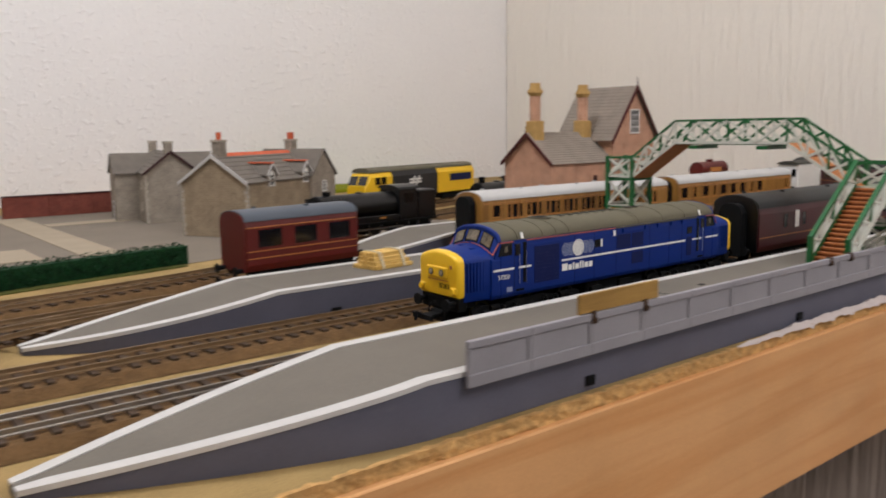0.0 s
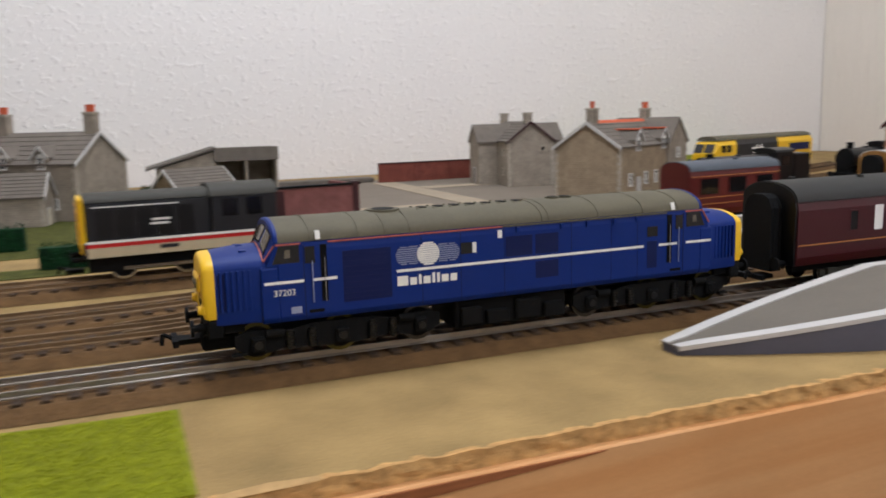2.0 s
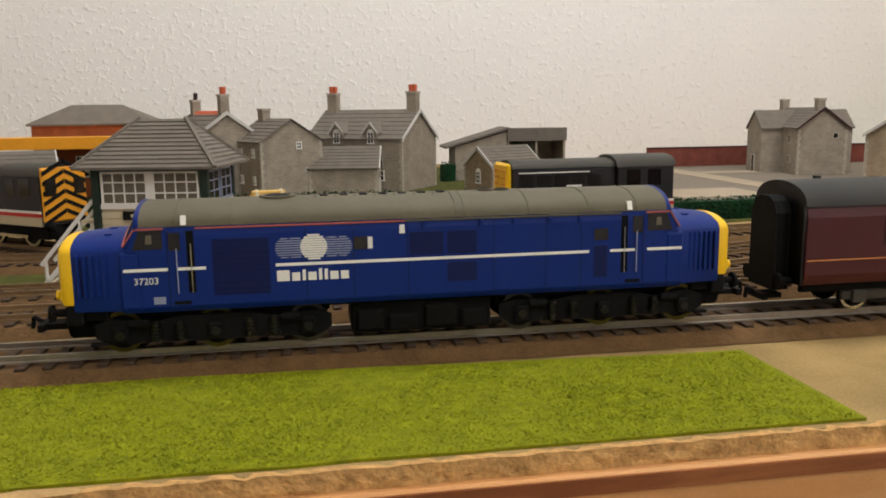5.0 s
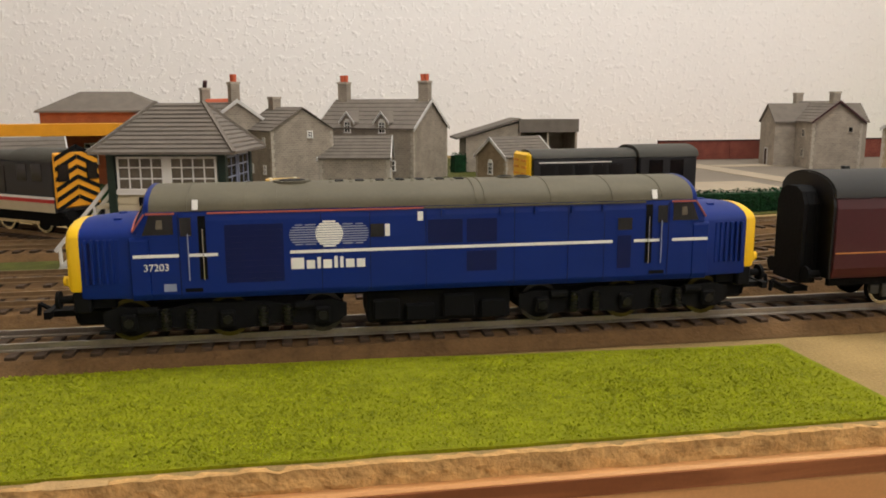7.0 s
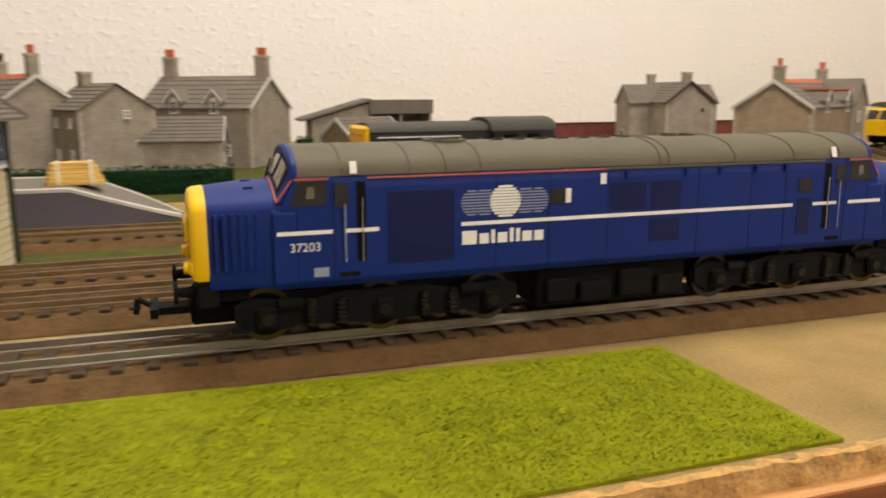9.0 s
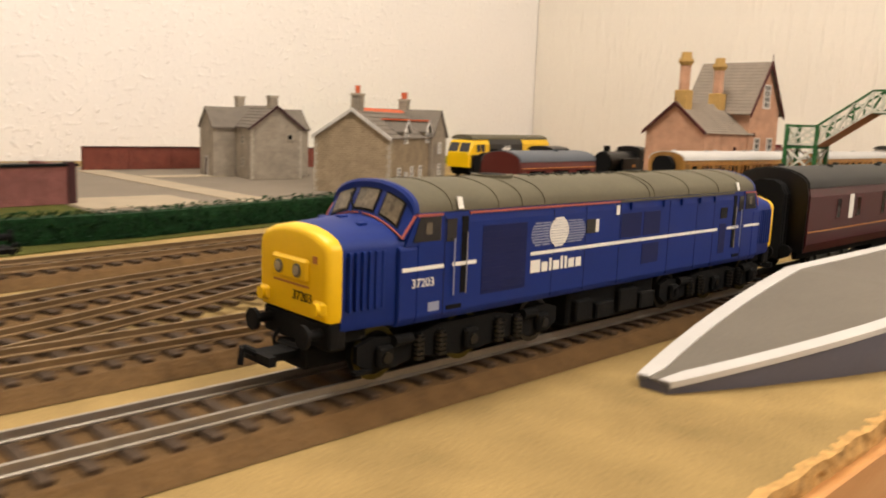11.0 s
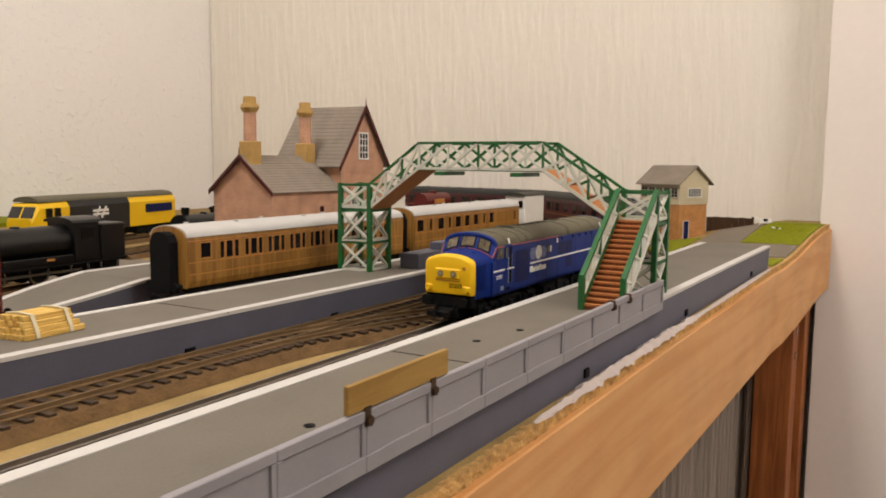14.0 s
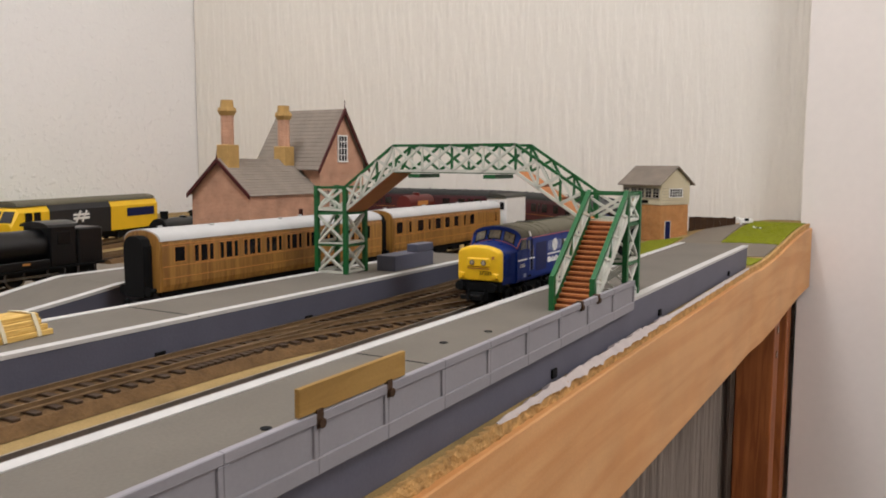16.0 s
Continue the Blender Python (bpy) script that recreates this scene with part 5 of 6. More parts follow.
# ---- buildings ----
def window(ob, x, y, z, w, h, rz, frame_mat=WHITE, bars=(1, 1), arched=False, pane=None, thick=1.0):
    """A window on a wall at x, y, z (foot), facing the direction that is -y turned by rz."""
    win = part("window", B((-w / 2 + 0.5, w / 2 - 0.5, -0.5, 0.3, 0.5, h - 0.5)), pane or WINDOW_DARK, ob)
    win.matrix_basis = pose(x * MM, y * MM, z * MM, 0, 0, rz)
    t = thick
    bm = B((-w / 2 - t / 2, -w / 2 + t / 2, -0.9, 0.3, 0, h), (w / 2 - t / 2, w / 2 + t / 2, -0.9, 0.3, 0, h), (-w / 2, w / 2, -0.9, 0.3, h - t, h), (-w / 2 - 0.8, w / 2 + 0.8, -1.4, 0.3, -t * 0.6, t * 0.5))
    for i in range(bars[0]):
        k = -w / 2 + w * (i + 1) / (bars[0] + 1)
        box(bm, k - t * 0.3, k + t * 0.3, -0.8, 0.3, 0, h)
    for i in range(bars[1]):
        k = h * (i + 1) / (bars[1] + 1)
        box(bm, -w / 2, w / 2, -0.8, 0.3, k - t * 0.3, k + t * 0.3)
    part("window_frame", bm, frame_mat, win)
    if arched:
        bm = bmesh.new()
        prism(bm, [(-w / 2 - t / 2, h - 0.2), (w / 2 + t / 2, h - 0.2), (w / 4, h + w * 0.42), (-w / 4, h + w * 0.42)], -0.9, 0.3, "y")
        part("window_head", bm, frame_mat, win)
    return win


def door(ob, x, y, z, w, h, rz, material):
    d = part("door", B((-w / 2, w / 2, -0.6, 0.3, 0, h)), material, ob)
    d.matrix_basis = pose(x * MM, y * MM, z * MM, 0, 0, rz)
    part("door_frame", B((-w / 2 - 0.9, -w / 2, -0.9, 0.3, 0, h + 0.9), (w / 2, w / 2 + 0.9, -0.9, 0.3, 0, h + 0.9), (-w / 2, w / 2, -0.9, 0.3, h, h + 0.9)), WHITE_EDGE, d)
    return d


def block(ob, l, d, eave, ridge, wall_mat, roof_mat, over=2.2, barge=None, x0=0.0, quoins=True, thick=1.6, courses=7):
    """Gabled block: ridge along x from x0 to x0 + l, width d across y; walls, two roof slopes in lapped courses, bargeboards."""
    h = d / 2
    bm = bmesh.new()
    prism(bm, [(-h, 0), (h, 0), (h, eave), (0, ridge - 1.4), (-h, eave)], x0, x0 + l)
    wall = part("wall", bm, wall_mat, ob)
    slope = math.hypot(h, ridge - eave)
    for s in (-1, 1):
        ex = over / h * (ridge - eave)
        p = lambda t: (s * (h + over) * (1 - t), eave - ex + (ridge - eave + ex) * t)
        lower, upper = [(*p(0.0),), (*p(1.0),)], []
        for i in range(courses):
            (ya, za), (yb, zb) = p(i / courses), p((i + 1) / courses)
            upper += [(ya, za + thick * 0.75), (yb, zb + thick * 0.3)]
        bm = prism(bmesh.new(), lower + upper[::-1], x0 - over, x0 + l + over)
        part("roof", bm, roof_mat, ob, "grey slate-printed roof slope")
        if barge:
            for k in (x0 - over - 0.5, x0 + l + over - 0.5):
                bm = bmesh.new()
                prism(bm, [(s * (h + over), eave - ex - 2.2), (s * (h + over), eave - ex + 1.4), (0, ridge + 1.2), (0, ridge - 2.6)], k, k + 1.2)
                part("bargeboard", bm, barge, ob)
    bm = bmesh.new()
    prism(bm, [(-1.5, ridge - 0.6), (0, ridge + 0.9), (1.5, ridge - 0.6)], x0 - over, x0 + l + over)
    part("ridge_tile", bm, roof_mat, ob)
    if quoins:
        for cx in (x0, x0 + l):
            for cy in (-h, h):
                for i in range(int(eave / 4.4)):
                    w = 3.4 if i % 2 else 2.2
                    sx, sy = (1 if cx == x0 else -1), (1 if cy < 0 else -1)
                    a, b = sorted((cx - sx * 0.3, cx + sx * w))
                    c, e = sorted((cy - sy * 0.3, cy + sy * (5.6 - w)))
                    part("quoin", B((a, b, c, e, i * 4.4 + 0.3, i * 4.4 + 4.1)), QUOIN, wall)
    return wall


def chimney(ob, x, y, z0, z1, w=12, d=9, pots=2, wall_mat=STONE, pot_h=8.0, cap=True):
    c = part("chimney", B((x - w / 2, x + w / 2, y - d / 2, y + d / 2, z0, z1)), wall_mat, ob)
    if cap:
        part("chimney_cap", B((x - w / 2 - 0.8, x + w / 2 + 0.8, y - d / 2 - 0.8, y + d / 2 + 0.8, z1 - 1.8, z1 + 0.5)), QUOIN, c)
    for i in range(pots):
        px = x + (i - (pots - 1) / 2) * 5.2
        bm = bmesh.new()
        rod(bm, (px, y, z1 + 0.4), (px, y, z1 + pot_h), 2.3, 10, 2.7)
        part("chimney_pot", bm, TERRACOTTA, c, "terracotta pot")
    return c


def dormer(ob, x, side, h, eave, ridge, w=16, wall_mat=STONE, ridge_mat=None):
    """A gabled dormer on the slope facing side (-1: -y)."""
    y0 = side * (h + 0.4)
    d = part("dormer", prism(bmesh.new(), [(x - w / 2, eave - 7), (x + w / 2, eave - 7), (x + w / 2, eave + 7), (x, eave + 16), (x - w / 2, eave + 7)], y0, side * h * 0.2, "y"), wall_mat, ob)
    for s in (-1, 1):
        bm = bmesh.new()
        loft(bm, [[(x + s * (w / 2 + 1.8), k, eave + 4.6), (x, k, eave + 16.2), (x, k, eave + 17.8), (x + s * (w / 2 + 1.8), k, eave + 6.4)] for k in (y0 + side * 2, side * h * 0.15)])
        part("dormer_roof", bm, SLATE, d)
        bm = bmesh.new()
        loft(bm, [[(x + s * (w / 2 + 2), k, eave + 3.6), (x, k, eave + 15.4), (x, k, eave + 18), (x + s * (w / 2 + 2), k, eave + 6.2)] for k in (y0 + side * 2.1, y0 + side * 2.9)])
        part("dormer_bargeboard", bm, WHITE_EDGE, d)
    if ridge_mat:
        part("dormer_ridge", B((x - 2.6, x + 2.6, *sorted((y0 + side * 2, side * h * 0.15)), eave + 17.2, eave + 18.8)), ridge_mat, d)
    window(ob, x, y0, eave - 5.5, 7.4, 12, 0 if side < 0 else 180, arched=True, bars=(1, 2), thick=1.0)
    return d


def cottage(name, x, y, rz, l, d, eave, ridge, label, dormers=(), ridge_mat=None, wall_mat=STONE, chims=(), barge=WHITE_EDGE, side=-1, group="cottages", z=0.8):
    ob = thing(name, x, y, z, rz, label, "house", group)
    block(ob, l, d, eave, ridge, wall_mat, SLATE, barge=barge)
    for k in dormers:
        dormer(ob, k, side, d / 2, eave, ridge, ridge_mat=ridge_mat)
    if ridge_mat:
        bm = bmesh.new()
        prism(bm, [(-4.5, ridge - 2.4), (0, ridge + 1.9), (4.5, ridge - 2.4)], 14, l - 12)
        part("red_ridge", bm, ridge_mat, ob, "red ridge tiles")
    for cx, z1, pots in chims:
        chimney(ob, cx, 0, ridge - 8, z1, pots=pots)
    return ob


# house with red ridge tiles, gable towards the tracks
h1 = cottage("stone_house", 291, 477.5, 28.5, 158, 82, 56, 83, "grey stone card house with red ridge tiles and dormers", (42, 108), TERRACOTTA, STONE_BROWN, ((12, 98, 1), (144, 97, 2)), group="stone houses")
for k in (24, 62, 88):
    window(h1, k, -41.2, 12, 7, 14, 0, bars=(1, 2))
door(h1, 44, -41.2, 0, 8, 20, 0, WHITE_EDGE)
wing = part("wing", prism(bmesh.new(), [(116, 0), (166, 0), (166, 58), (141, 84), (116, 58)], -45, 34, "y"), STONE, h1)
for s in (-1, 1):
    bm = bmesh.new()
    loft(bm, [[(141 + s * 28, k, 55), (141, k, 84.4), (141, k, 86.2), (141 + s * 28, k, 56.8)] for k in (-47, 36)])
    part("wing_roof", bm, SLATE, wing)
for zz in (14, 38):
    window(h1, 141, -45.2, zz, 8, 12, 0, bars=(1, 2))

# grey house by the brick wall, with a cross wing behind its front gable
h2 = cottage("stone_house", 312, 648, 79.5, 134, 62, 60, 84, "plain grey stone card house with two bare chimneys", (), None, STONE, ((14, 96, 0), (127, 96, 0)), barge=None, group="stone houses")
cross = part("cross_wing", prism(bmesh.new(), [(52, 0), (104, 0), (104, 59), (78, 79), (52, 59)], -62, 58, "y"), STONE, h2)
for s in (-1, 1):
    bm = bmesh.new()
    prism(bm, [(78 + s * 28.5, 56.4), (78 + s * 28.5, 58.4), (78, 82), (78, 80)], -64, 60, "y")
    part("wing_roof", bm, SLATE, cross)
for s in (-1, 1):
    bm = bmesh.new()
    loft(bm, [[(k, s * 34.5, 56.2), (k, s * 34.5, 58.6), (k, 0, 85.6), (k, 0, 82.4)] for k in (-3.4, -2.3)])
    part("bargeboard", bm, MAROON_DARK, h2, "dark lifted roof edge")
window(h2, -0.2, -16, 46, 6, 7, -90, bars=(0, 0), frame_mat=QUOIN)
door(h2, 78, 58.2, 0, 9, 22, 180, DARK_WOOD)
for zz in (14, 40):
    window(h2, 26, 31.2, zz, 7, 10, 180, frame_mat=QUOIN)

# dormered house and cottages beyond the hedge
h3 = cottage("stone_house", -209.9, 614, 145, 122, 84, 58, 88, "grey stone card house with two dormers and red pots", (38, 82), None, STONE, ((7, 108, 2), (112, 108, 2)), side=1, group="stone houses")
for k in (26, 62, 96):
    window(h3, k, 42.2, 12, 7, 11, 180)
h4 = cottage("stone_cottage", -350, 556.6, 118, 72, 70, 58, 80, "small grey stone cottage with a single chimney", (), None, STONE, ((62, 91, 0),), barge=None)
window(h4, -0.2, -8, 50, 5, 7, -90)
for zz in (14, 42):
    window(h4, 16, 35.2, zz, 5, 9, 180)
    window(h4, 46, 35.2, zz, 5, 9, 180)
gar = cottage("stone_outhouse", -259.4, 572.1, 170, 72, 40, 30, 50, "grey stone outhouse with a slate roof", (), None, STONE)
door(gar, -0.2, 4, 0, 9, 16, -90, CREAM)
h5 = cottage("stone_house", -415.8, 579.9, 112, 130, 84, 58, 88, "grey stone house with red ridge and broken chimney pot", (), TERRACOTTA, STONE, ((8, 106, 2), (118, 102, 0)), group="stone houses")
bm = bmesh.new()
rod(bm, (118, 0, 102), (114, 0, 110), 2.4, 10)
part("chimney_pot", bm, MAROON_DARK, h5, "dark tilted chimney pot")
hut = cottage("stone_hut", -150.5, 574.1, 25, 66, 52, 28, 47, "small brown stone hut with white window", (), None, STONE_BROWN)
window(hut, -0.2, 0, 8, 7, 13, -90, bars=(1, 2), arched=True)

# open-fronted lean-to shed
shed = thing("open_shed", -87.1, 696.7, 0.8, -2, "grey open-fronted shed with sloping roof and two bays", "shed", "")
bm = bmesh.new()
prism(bm, [(-66, 0), (0, 0), (0, 60), (-66, 42)], 4, 60, "y")
part("wall", bm, STONE, shed)
bm = bmesh.new()
loft(bm, [[(-78, k, 40), (2, k, 63), (2, k, 65.5), (-78, k, 42.5)] for k in (0, 64)])
part("roof", bm, SLATE, shed)
part("bay_floor", B((0.3, 74, 6, 60, 0, 1.2)), YARD, shed)
part("back_wall", B((0.3, 74, 56, 60, 1.2, 60)), STONE, shed)
for x in (0.5, 36, 72):
    part("bay_wall", B((x, x + 2.6, 2, 56, 1.2, 50)), STONE, shed)
part("fascia_panel", B((0, 76, 0, 2.2, 48, 64)), SLATE, shed)
part("bay_roof", B((0, 76, 2.4, 62, 60, 63)), SLATE, shed)

# brick walls
encl = thing("brick_enclosure", -27, 480, 0.8, 7, "purple-brown brick wall enclosure with dark coping", "wall")
part("front_wall", B((-58, 56, -3, 3, 0, 29)), PURPLE_BRICK, encl)
part("coping", B((-60, 58, -4, 4, 29, 31)), BLACK, encl)
part("side_wall", B((52, 58, 3.2, 70, 0, 29)), PURPLE_BRICK, encl)
part("gate", B((-34, -22, -3.8, -3.2, 0, 27)), MAROON_DARK, encl)
for x in (-58, 52):
    part("pier", B((x - 3, x + 3, -4.4, 4.4, 0, 32.5)), MAROON_DARK, encl)
redw = thing("brick_boundary_wall", 163.8, 847.8, 0.8, 0, "long dark red brick boundary wall behind the yard", "wall")
for i in range(8):
    part("wall_panel", B((i * 56, i * 56 + 55.6, -3, 3, 0, 27)), RED_BRICK, redw)
    part("coping", B((i * 56, i * 56 + 55.8, -4, 4, 27, 28.6)), MAROON_DARK, redw)
lowm = thing("stone_kerb", -19.8, 880.6, 0.5, 0, "low dark grey stone edging at the back", "wall")
part("course", B((-60, 182, -14, 14, 0, 7)), SLATE, lowm, bevel=1.0)

# station house: pink brick, tall cross gable, two buff and pink chimneys
st = thing("station_house", 517.4, 255.2, 21.6, 0, "pink brick station house with slate roof and maroon bargeboards", "house")
block(st, 96, 64, 53, 80, PINK_BRICK, SLATE_BROWN, barge=BARGE, quoins=False, over=3, thick=0.9, courses=14)
tall = part("tall_wing", prism(bmesh.new(), [(88, 0), (154, 0), (154, 77), (121, 124), (88, 77)], -33, 38, "y"), PINK_BRICK, st, "pink brick gabled wing")
for s in (-1, 1):
    bm = bmesh.new()
    lower, upper = [(121 + s * 38, 71), (121, 126)], []
    for i in range(16):
        p = lambda t: (121 + s * 38 * (1 - t), 71 + 55 * t)
        (xa, za), (xb, zb) = p(i / 16), p((i + 1) / 16)
        upper += [(xa, za + 1.1), (xb, zb + 0.7)]
    prism(bm, lower + upper[::-1], -36, 42, "y")
    part("wing_roof", bm, SLATE_BROWN, tall)
    bm = bmesh.new()
    prism(bm, [(121 + s * 38.5, 68), (121 + s * 38.5, 72.4), (121, 128), (121, 122.5)], -37.4, -36, "y")
    part("bargeboard", bm, BARGE, tall)
bm = bmesh.new()
rod(bm, (121, -36.5, 124), (121, -36.5, 135), 0.8, 6, 0.2)
part("finial", bm, BARGE, tall)
bm = bmesh.new()
rod(bm, (-3, 0, 80), (-3, 0, 87), 0.8, 6, 0.2)
part("finial", bm, BARGE, st)
window(st, 121, -33.3, 79, 13, 24, 0, bars=(2, 3), thick=1.2)
window(st, 107, -33.3, 24, 10, 24, 0, bars=(1, 3))
window(st, 136, -33.3, 24, 10, 24, 0, bars=(1, 3))
window(st, 62, -32.3, 30, 3, 8, 0, bars=(0, 0), frame_mat=BARGE)
for x, y in ((8, -2), (79, 0)):
    c = part("chimney", B((x - 6.5, x + 6.5, y - 6.5, y + 6.5, 68, 92)), YELLOW_STONE, st, "buff stone chimney base", bevel=0.6)
    bm = bmesh.new()
    rod(bm, (x, y, 92), (x, y, 116), 5.2, 8)
    part("shaft", bm, PINK_BRICK, c)
    for z0, z1, r0, r1 in ((115.5, 119, 5.6, 7.6), (119, 122, 7.6, 7.0), (122, 128, 5.4, 5.0)):
        bm = bmesh.new()
        rod(bm, (x, y, z0), (x, y, z1), r0, 8, r1)
        part("chimney_head", bm, YELLOW_STONE, c)

# signal box at the board end
sb = thing("signal_box", 1061.1, 38.8, 2.5, 63.4, "buff brick and cream boarded signal box with grey slate roof", "signal box", "signal boxes")
part("brick_base", B((0, 64, -52, 0, -2, 45)), ORANGE_BRICK, sb)
bm = bmesh.new()
prism(bm, [(-53, 45.2), (1, 45.2), (1, 74), (-26, 92), (-53, 74)], -1, 65)
part("timber_top", bm, CREAM, sb, "cream boarded upper storey")
for s in (-1, 1):
    bm = bmesh.new()
    loft(bm, [[(k, -26 + s * 33, 69.5), (k, -26, 93), (k, -26, 95), (k, -26 + s * 33, 71)] for k in (-5, 69)])
    part("roof", bm, SLATE_BROWN, sb)
for i in range(5):
    window(sb, 7 + i * 12.6, 1.2, 54, 10, 13, 180, bars=(1, 2), frame_mat=QUOIN)
window(sb, -1.2, -26, 55, 24, 11, -90, bars=(4, 2), frame_mat=WHITE)
door(sb, -0.2, -13, 0, 9, 24, -90, BLUE_DARK)
part("name_board", B((20, 42, 1.2, 2.0, 47, 51)), BLACK, sb)
for i in range(6):
    part("board_line", B((-1.4, -1.05, -52, 0, 47 + i * 3.8, 47.4 + i * 3.8)), QUOIN, sb)

# grey-roofed signal box beside the lawn
sx = thing("signal_box", -437.5, 130, 0.8, -11, "white boarded signal box with hipped grey slate roof", "signal box", "signal boxes")
BW, BD = 54, 44
part("lower_wall", B((0, BW, 0, BD, 0, 41)), CREAM, sx, "white boarded lower storey")
for i in range(12):
    part("weatherboard", B((-0.8, BW + 0.8, -0.8, BD + 0.8, i * 3.3, i * 3.3 + 2.8)), CREAM, sx)
for cx in (0, BW):
    for cy in (0, BD):
        part("corner_post", B((cx - 1.9, cx + 1.9, cy - 1.9, cy + 1.9, 0, 61)), GREEN_DARK, sx, "dark green corner post")
part("sill_band", B((-1.5, BW + 1.5, -1.5, BD + 1.5, 40.8, 43)), WHITE, sx)
part("head_band", B((-1.5, BW + 1.5, -1.5, BD + 1.5, 59.2, 61.5)), GREEN_DARK, sx)
part("back_wall", B((1, BW - 1, BD - 3, BD - 1, 43, 59)), CREAM, sx)
part("lever_frame", B((10, 44, 16, 22, 43, 51)), PATHWAY, sx)
for x in (14.2, 39.8):
    window(sx, x, -0.4, 43.2, 22, 16, 0, bars=(3, 2), pane=PALE_GLAZING, thick=1.1)
part("mullion", B((BW / 2 - 1.3, BW / 2 + 1.3, -1.2, 1, 41, 60)), WHITE, sx)
for y in (11, 32):
    window(sx, BW + 0.4, y, 43.2, 17, 16, 90, bars=(1, 2), pane=WINDOW_DARK, thick=1.2, frame_mat=PALE_LINE)
part("name_board", B((13, 42, -2.2, -1.0, 35.4, 39.6)), BLACK, sx, "black name board")
part("name_bar", B((17, 38, -2.5, -2.3, 36.7, 38.3)), CREAM, sx)
# hipped roof in lapped slate courses
O, RZ0, RZ1, n = 8, 60.4, 84, 12
quad = lambda t: [(-O + (15 + O) * t, -O + (BD / 2 + O) * t), (BW + O - (15 + O) * t, -O + (BD / 2 + O) * t), (BW + O - (15 + O) * t, BD + O - (BD / 2 + O) * t), (-O + (15 + O) * t, BD + O - (BD / 2 + O) * t)]
for i in range(n):
    t0, t1 = i / n, min(0.999, (i + 1) / n)
    bm = bmesh.new()
    z0, z1 = RZ0 + (RZ1 - RZ0) * t0, RZ0 + (RZ1 - RZ0) * t1
    loft(bm, [[(x, y, z0) for x, y in quad(t0)], [(x, y, z0 + 1.3) for x, y in quad(t0)], [(x, y, z1 + 0.5) for x, y in quad(t1)]])
    part("slate_course", bm, SLATE, sx)
for cx, cy in ((-O, -O), (BW + O, -O), (BW + O, BD + O), (-O, BD + O)):
    e = (15 if cx < 0 else BW - 15, BD / 2)
    part("hip_tile", bar(bmesh.new(), (cx, cy, RZ0 + 1.2), (*e, RZ1 + 1.0), 1.8, 1.4), SLATE, sx)
# outside steps
for i in range(9):
    part("step", B((-4 - i * 3.4, -0.8 - i * 3.4, 4, 15, 33 - i * 3.9, 34.2 - i * 3.9)), CREAM, sx)
for y in (3, 16):
    part("stair_rail", bar(bmesh.new(), (-1, y, 48), (-33, y, 12), 1.2, 1.8), WHITE, sx)
    part("stair_string", bar(bmesh.new(), (-1, y, 35), (-33, y, 0.6), 1.2, 2.4), WHITE, sx)
    for i in range(4):
        x = -2 - i * 9.5
        part("baluster", bar(bmesh.new(), (x, y, 34 + x * 1.05), (x, y, 47 + x * 1.1), 1.2, 1.2), WHITE, sx)
part("landing", B((-10, -1, 2, 17, 33.5, 35)), CREAM, sx)

# station building with yellow canopy at the left
dep = thing("depot_station", -645.5, 622.7, 0.8, 2, "red brick station building with grey hipped roof and yellow canopy", "building")
part("wall", B((26, 150, 0, 70, 0, 76)), DEPOT_BRICK, dep)
bm = bmesh.new()
loft(bm, [[(22, -4, 76), (154, -4, 76), (154, 74, 76), (22, 74, 76)], [(22, -4, 78), (154, -4, 78), (154, 74, 78), (22, 74, 78)], [(60, 33, 98), (112, 33, 98), (112, 37, 98), (60, 37, 98)]])
part("roof", bm, SLATE, dep)
part("canopy", B((-120, 118, -90, -4, 62, 65)), CANOPY_YELLOW, dep, "yellow platform canopy")
part("valance", B((-120, 118, -92, -90, 55, 66)), CANOPY_YELLOW, dep)
part("valance", B((118, 120, -92, -4, 55, 66)), CANOPY_YELLOW, dep)
for x in (-90, -40, 10, 60, 108):
    bm = bmesh.new()
    rod(bm, (x, -80, 0), (x, -80, 62), 1.6, 8)
    part("column", bm, MAROON_DARK, dep)
for x in (44, 74, 104, 134):
    window(dep, x, -0.3, 22, 12, 22, 0, bars=(1, 3))
ft = thing("blue_gable_hut", -603.9, 457.3, 0.8, 20, "brick hut with pale blue bargeboards", "hut")
block(ft, 50, 52, 34, 56, RED_BRICK, SLATE, barge=WHITE_EDGE, quoins=False)


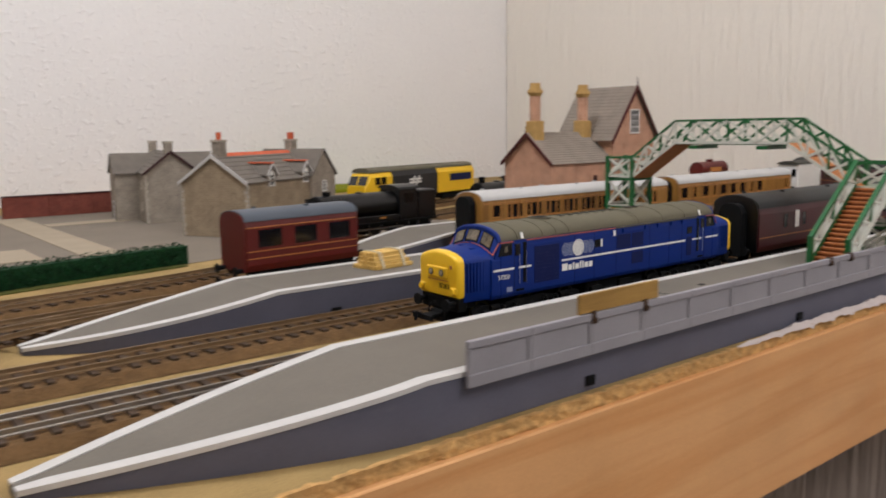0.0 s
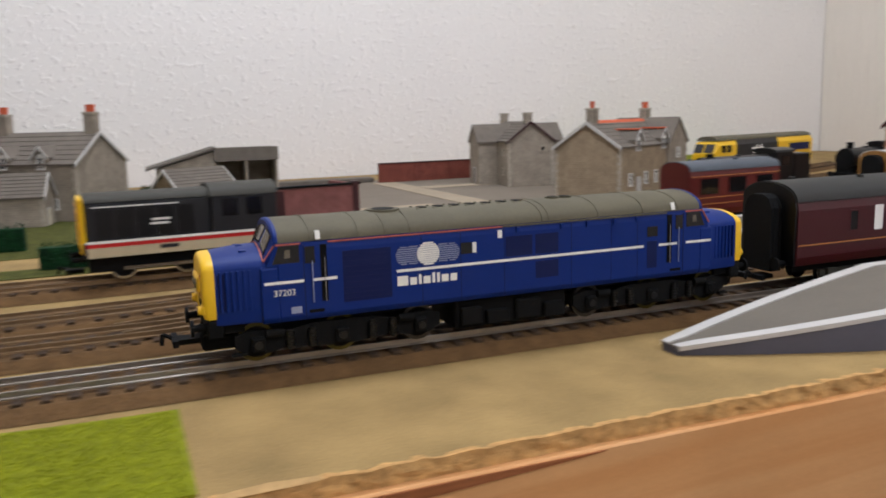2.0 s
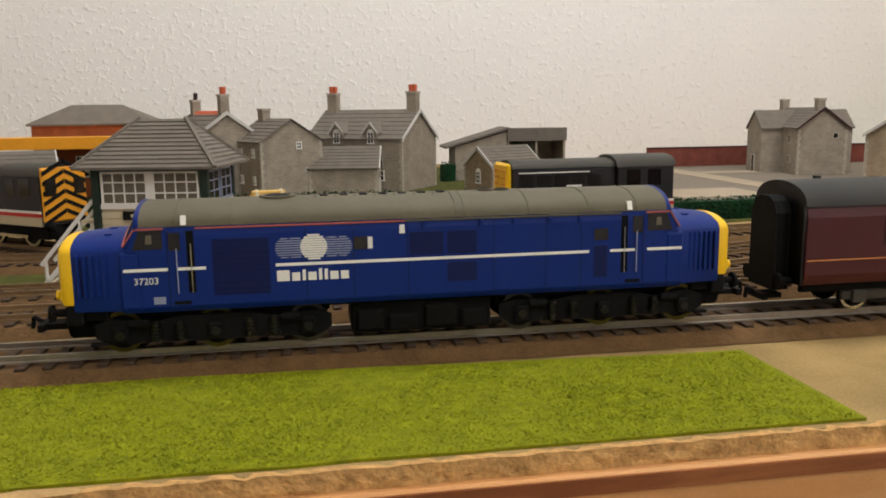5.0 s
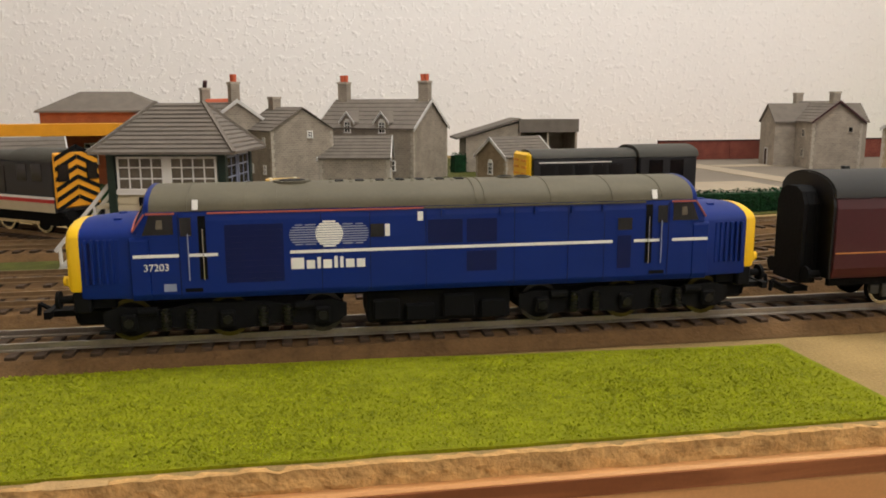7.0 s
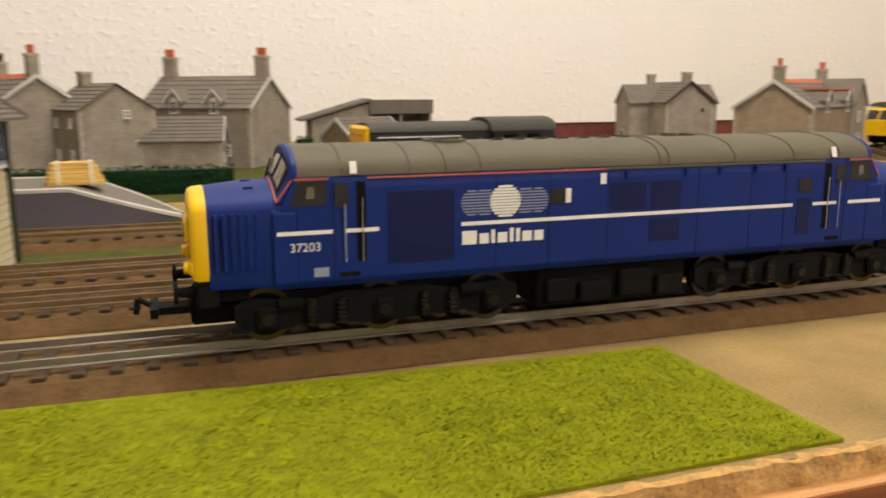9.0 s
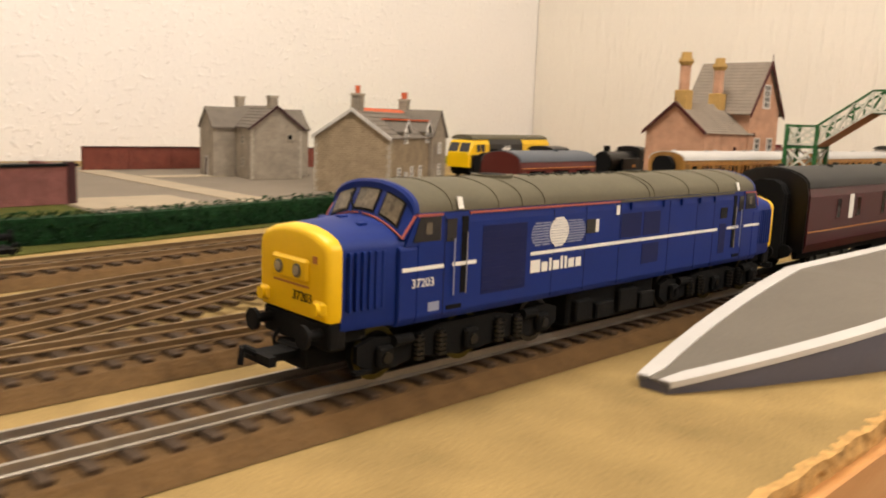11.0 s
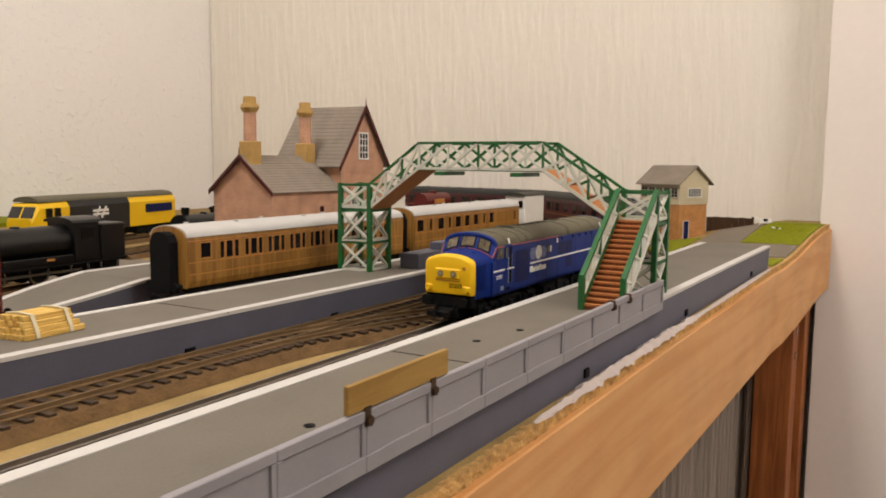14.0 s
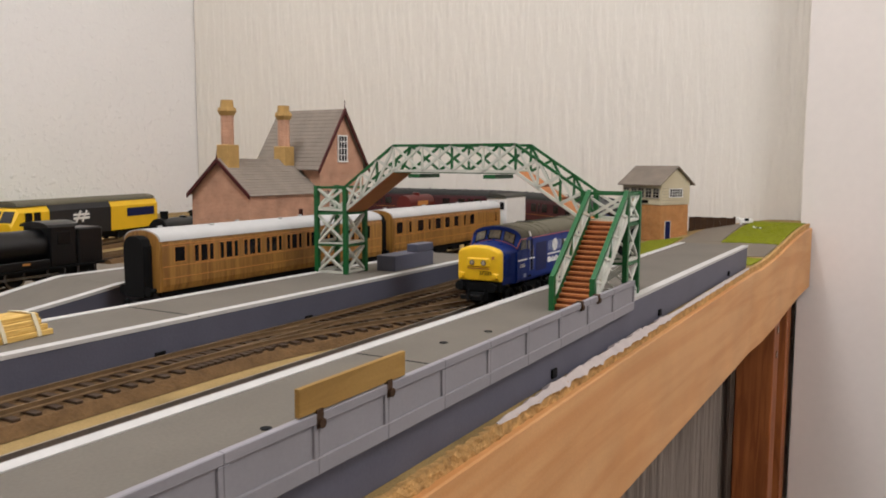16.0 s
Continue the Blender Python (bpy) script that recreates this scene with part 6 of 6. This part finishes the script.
# ---- vegetation ----
def hedge(name, pts, w, h, label):
    rng = random.Random(4)
    bm = bmesh.new()
    for (xa, ya), (xb, yb) in zip(pts, pts[1:]):
        length = math.hypot(xb - xa, yb - ya)
        dx, dy = (xb - xa) / length, (yb - ya) / length
        m = Matrix.Translation(((xa + xb) / 2, (ya + yb) / 2, h * 0.45)) @ Matrix.Rotation(math.atan2(dy, dx), 4, "Z") @ Matrix.Diagonal((length, w * 0.8, h * 0.88, 1))
        bmesh.ops.create_cube(bm, size=1, matrix=m)
    me = bpy.data.meshes.new(name)
    bmesh.ops.scale(bm, vec=(MM, MM, MM), verts=bm.verts)
    bm.to_mesh(me)
    bm.free()
    vs = [tuple(v.co) for v in me.vertices]
    fs = [tuple(p.vertices) for p in me.polygons]
    for (xa, ya), (xb, yb) in zip(pts, pts[1:]):
        length = math.hypot(xb - xa, yb - ya)
        for i in range(int(length * 14)):
            t = rng.random()
            nx, ny = -(yb - ya) / length, (xb - xa) / length
            o = rng.uniform(-0.5, 0.5) * w
            z = rng.uniform(0, h)
            if abs(o) < w * 0.36 and z < h * 0.8:
                o = math.copysign(w * rng.uniform(0.38, 0.52), o)
            c = Vector((xa + (xb - xa) * t + nx * o, ya + (yb - ya) * t + ny * o, z + (1.0 if z > h * 0.85 else 0)))
            r = rng.uniform(0.7, 1.7)
            k = len(vs)
            for _ in range(4):
                d = Vector((rng.gauss(0, 1), rng.gauss(0, 1), rng.gauss(0, 1))).normalized()
                vs.append(tuple((c + d * r) * MM))
            fs += [(k, k + 1, k + 2), (k, k + 2, k + 3), (k, k + 3, k + 1), (k + 1, k + 3, k + 2)]
    bpy.data.meshes.remove(me)
    me = bpy.data.meshes.new(name)
    me.from_pydata(vs, [], fs)
    me.materials.append(HEDGE)
    return tagged(new(name, me), label, "hedge", kind="stuff")


hedge("hedge", [(-247.5, 291.9), (0, 297.7), (99.5, 320), (204.1, 339)], 13, 17, "dark green flock hedge along the siding")
hedge("hedge_back", [(-514.8, 408.7), (-265.3, 397)], 14, 20, "dark green hedge before the cottages")
hedge("hedge_low", [(-170, 700), (-128, 720)], 12, 24, "dark green clipped bush by the hut")
hedge("bush", [(930, -24), (944, -24)], 14, 10, "small green bush at the platform end")
sheet("verge", span(-600, 200, 20), lambda x: (262 + max(0, x + 100) * 0.2, 296 + max(0, x + 100) * 0.2), 3, GRASS_DULL, 0.7, "dull green verge before the hedge", "grass", 0.3)
sheet("verge_low", span(-600, -300, 12), lambda x: (92, 236), 3, GRASS_DULL, 0.8, "dull green ground round the signal box", "grass", 0.3)


def tufts(name, x0, x1, y_of, count, z, seed, label):
    """Short upright fibres, each a slim leaning blade, scattered over a mat."""
    rng = random.Random(seed)
    vs, fs = [], []
    for _ in range(count):
        x = rng.uniform(x0, x1)
        a, b = y_of(x)
        y = rng.uniform(a, b)
        h, w, t = rng.uniform(0.25, 0.8), rng.uniform(0.18, 0.4), rng.uniform(0, 6.283)
        lx, ly = rng.gauss(0, 0.5), rng.gauss(0, 0.5)
        g = rise(x, y) + z
        k = len(vs)
        dx, dy = w * math.cos(t), w * math.sin(t)
        vs += [((x - dx) * MM, (y - dy) * MM, g * MM), ((x + dx) * MM, (y + dy) * MM, g * MM), ((x + lx) * MM, (y + ly) * MM, (g + h) * MM)]
        fs.append((k, k + 1, k + 2))
    me = bpy.data.meshes.new(name)
    me.from_pydata(vs, [], fs)
    me.materials.append(GRASS_BLADE)
    return tagged(new(name, me), label, "grass", kind="stuff")


tufts("grass_fibres", -480, -184, lambda x: (edge_y(x) + 3, -32 + max(0, (-200 - x) * 0.06)), 60000, 0.8, 11, "short yellow-green static grass fibres on the mat")
tufts("grass_fibres", 1002, 1158, lambda x: (edge_y(x) + 4, -42 - (x - 872) * 0.06), 6000, 1.1, 12, "short green static grass fibres at the board end")
fb = thing("field_fence", 1195, 2, 14, 0, "dark brown wooden fence at the board end", "fence")
for i in range(7):
    y = -28 + i * 8.6
    part("board", B((-1, 1, y, y + 8.2, -14, 12 + (i % 2) * 0.6)), DARK_WOOD, fb)
part("post", B((-2, 2, -31, -28.3, -14, 14)), DARK_WOOD, fb)


def cow(x, y, z, rz, s):
    ob = thing("model_cow", x, y, z, rz, "tiny black and white model cow on the grass", "cow", "model cows")
    part("body", B((-9 * s, 9 * s, -3 * s, 3 * s, 7 * s, 14 * s)), WHITE, ob, bevel=1.2 * s)
    part("head", B((9 * s, 14 * s, -1.8 * s, 1.8 * s, 11 * s, 16 * s)), WHITE, ob, bevel=0.8 * s)
    part("patch", B((-4 * s, 3 * s, -3.2 * s, 3.2 * s, 10 * s, 14.2 * s)), BLACK, ob, bevel=0.8 * s)
    for xx in (-7, 7):
        for yy in (-2, 2):
            part("leg", B((xx * s - s, xx * s + s, yy * s - s, yy * s + s, 0, 8 * s)), WHITE, ob)
    return ob


cow(1140, -52, 17, 100, 0.9)
cow(1090, -74, 15.5, 70, 0.5)


# ---- movement of the train ----
RUN = [(0, 221.2), (0.5, 137.8), (1, 44.8), (1.5, -57.4), (2, -150.1), (2.5, -216.5), (3, -262.7), (3.5, -308.4), (4, -354.6), (4.5, -383), (5, -395.5), (5.5, -399), (6.3, -399.7), (7.5, -399.6), (8, -387), (8.2, -365),
       (8.7, -316), (9.3, -258), (9.9, -206), (10.5, -145.5), (11, -69.6), (11.5, 14), (12, 98), (12.5, 192.6), (13, 288.8), (13.5, 370.3), (14, 433.4), (14.5, 481.4), (15, 502.6), (15.5, 503.4), (16, 503.7)]


def rail_pose(s, half):
    (xa, ya, _), (xb, yb, _) = main_line(s - half), main_line(s + half)
    return pose((xa + xb) / 2 * MM, (ya + yb) / 2 * MM, RAIL_TOP * MM, 0, 0, math.degrees(math.atan2(yb - ya, xb - xa)))


def motions():
    walk(LOCO, [(t, rail_pose(s + 97.5, 64)) for t, s in RUN])
    for i, c in enumerate(COACHES):
        walk(c, [(t, rail_pose(s + 376 + i * 271, 87)) for t, s in RUN])


motions()
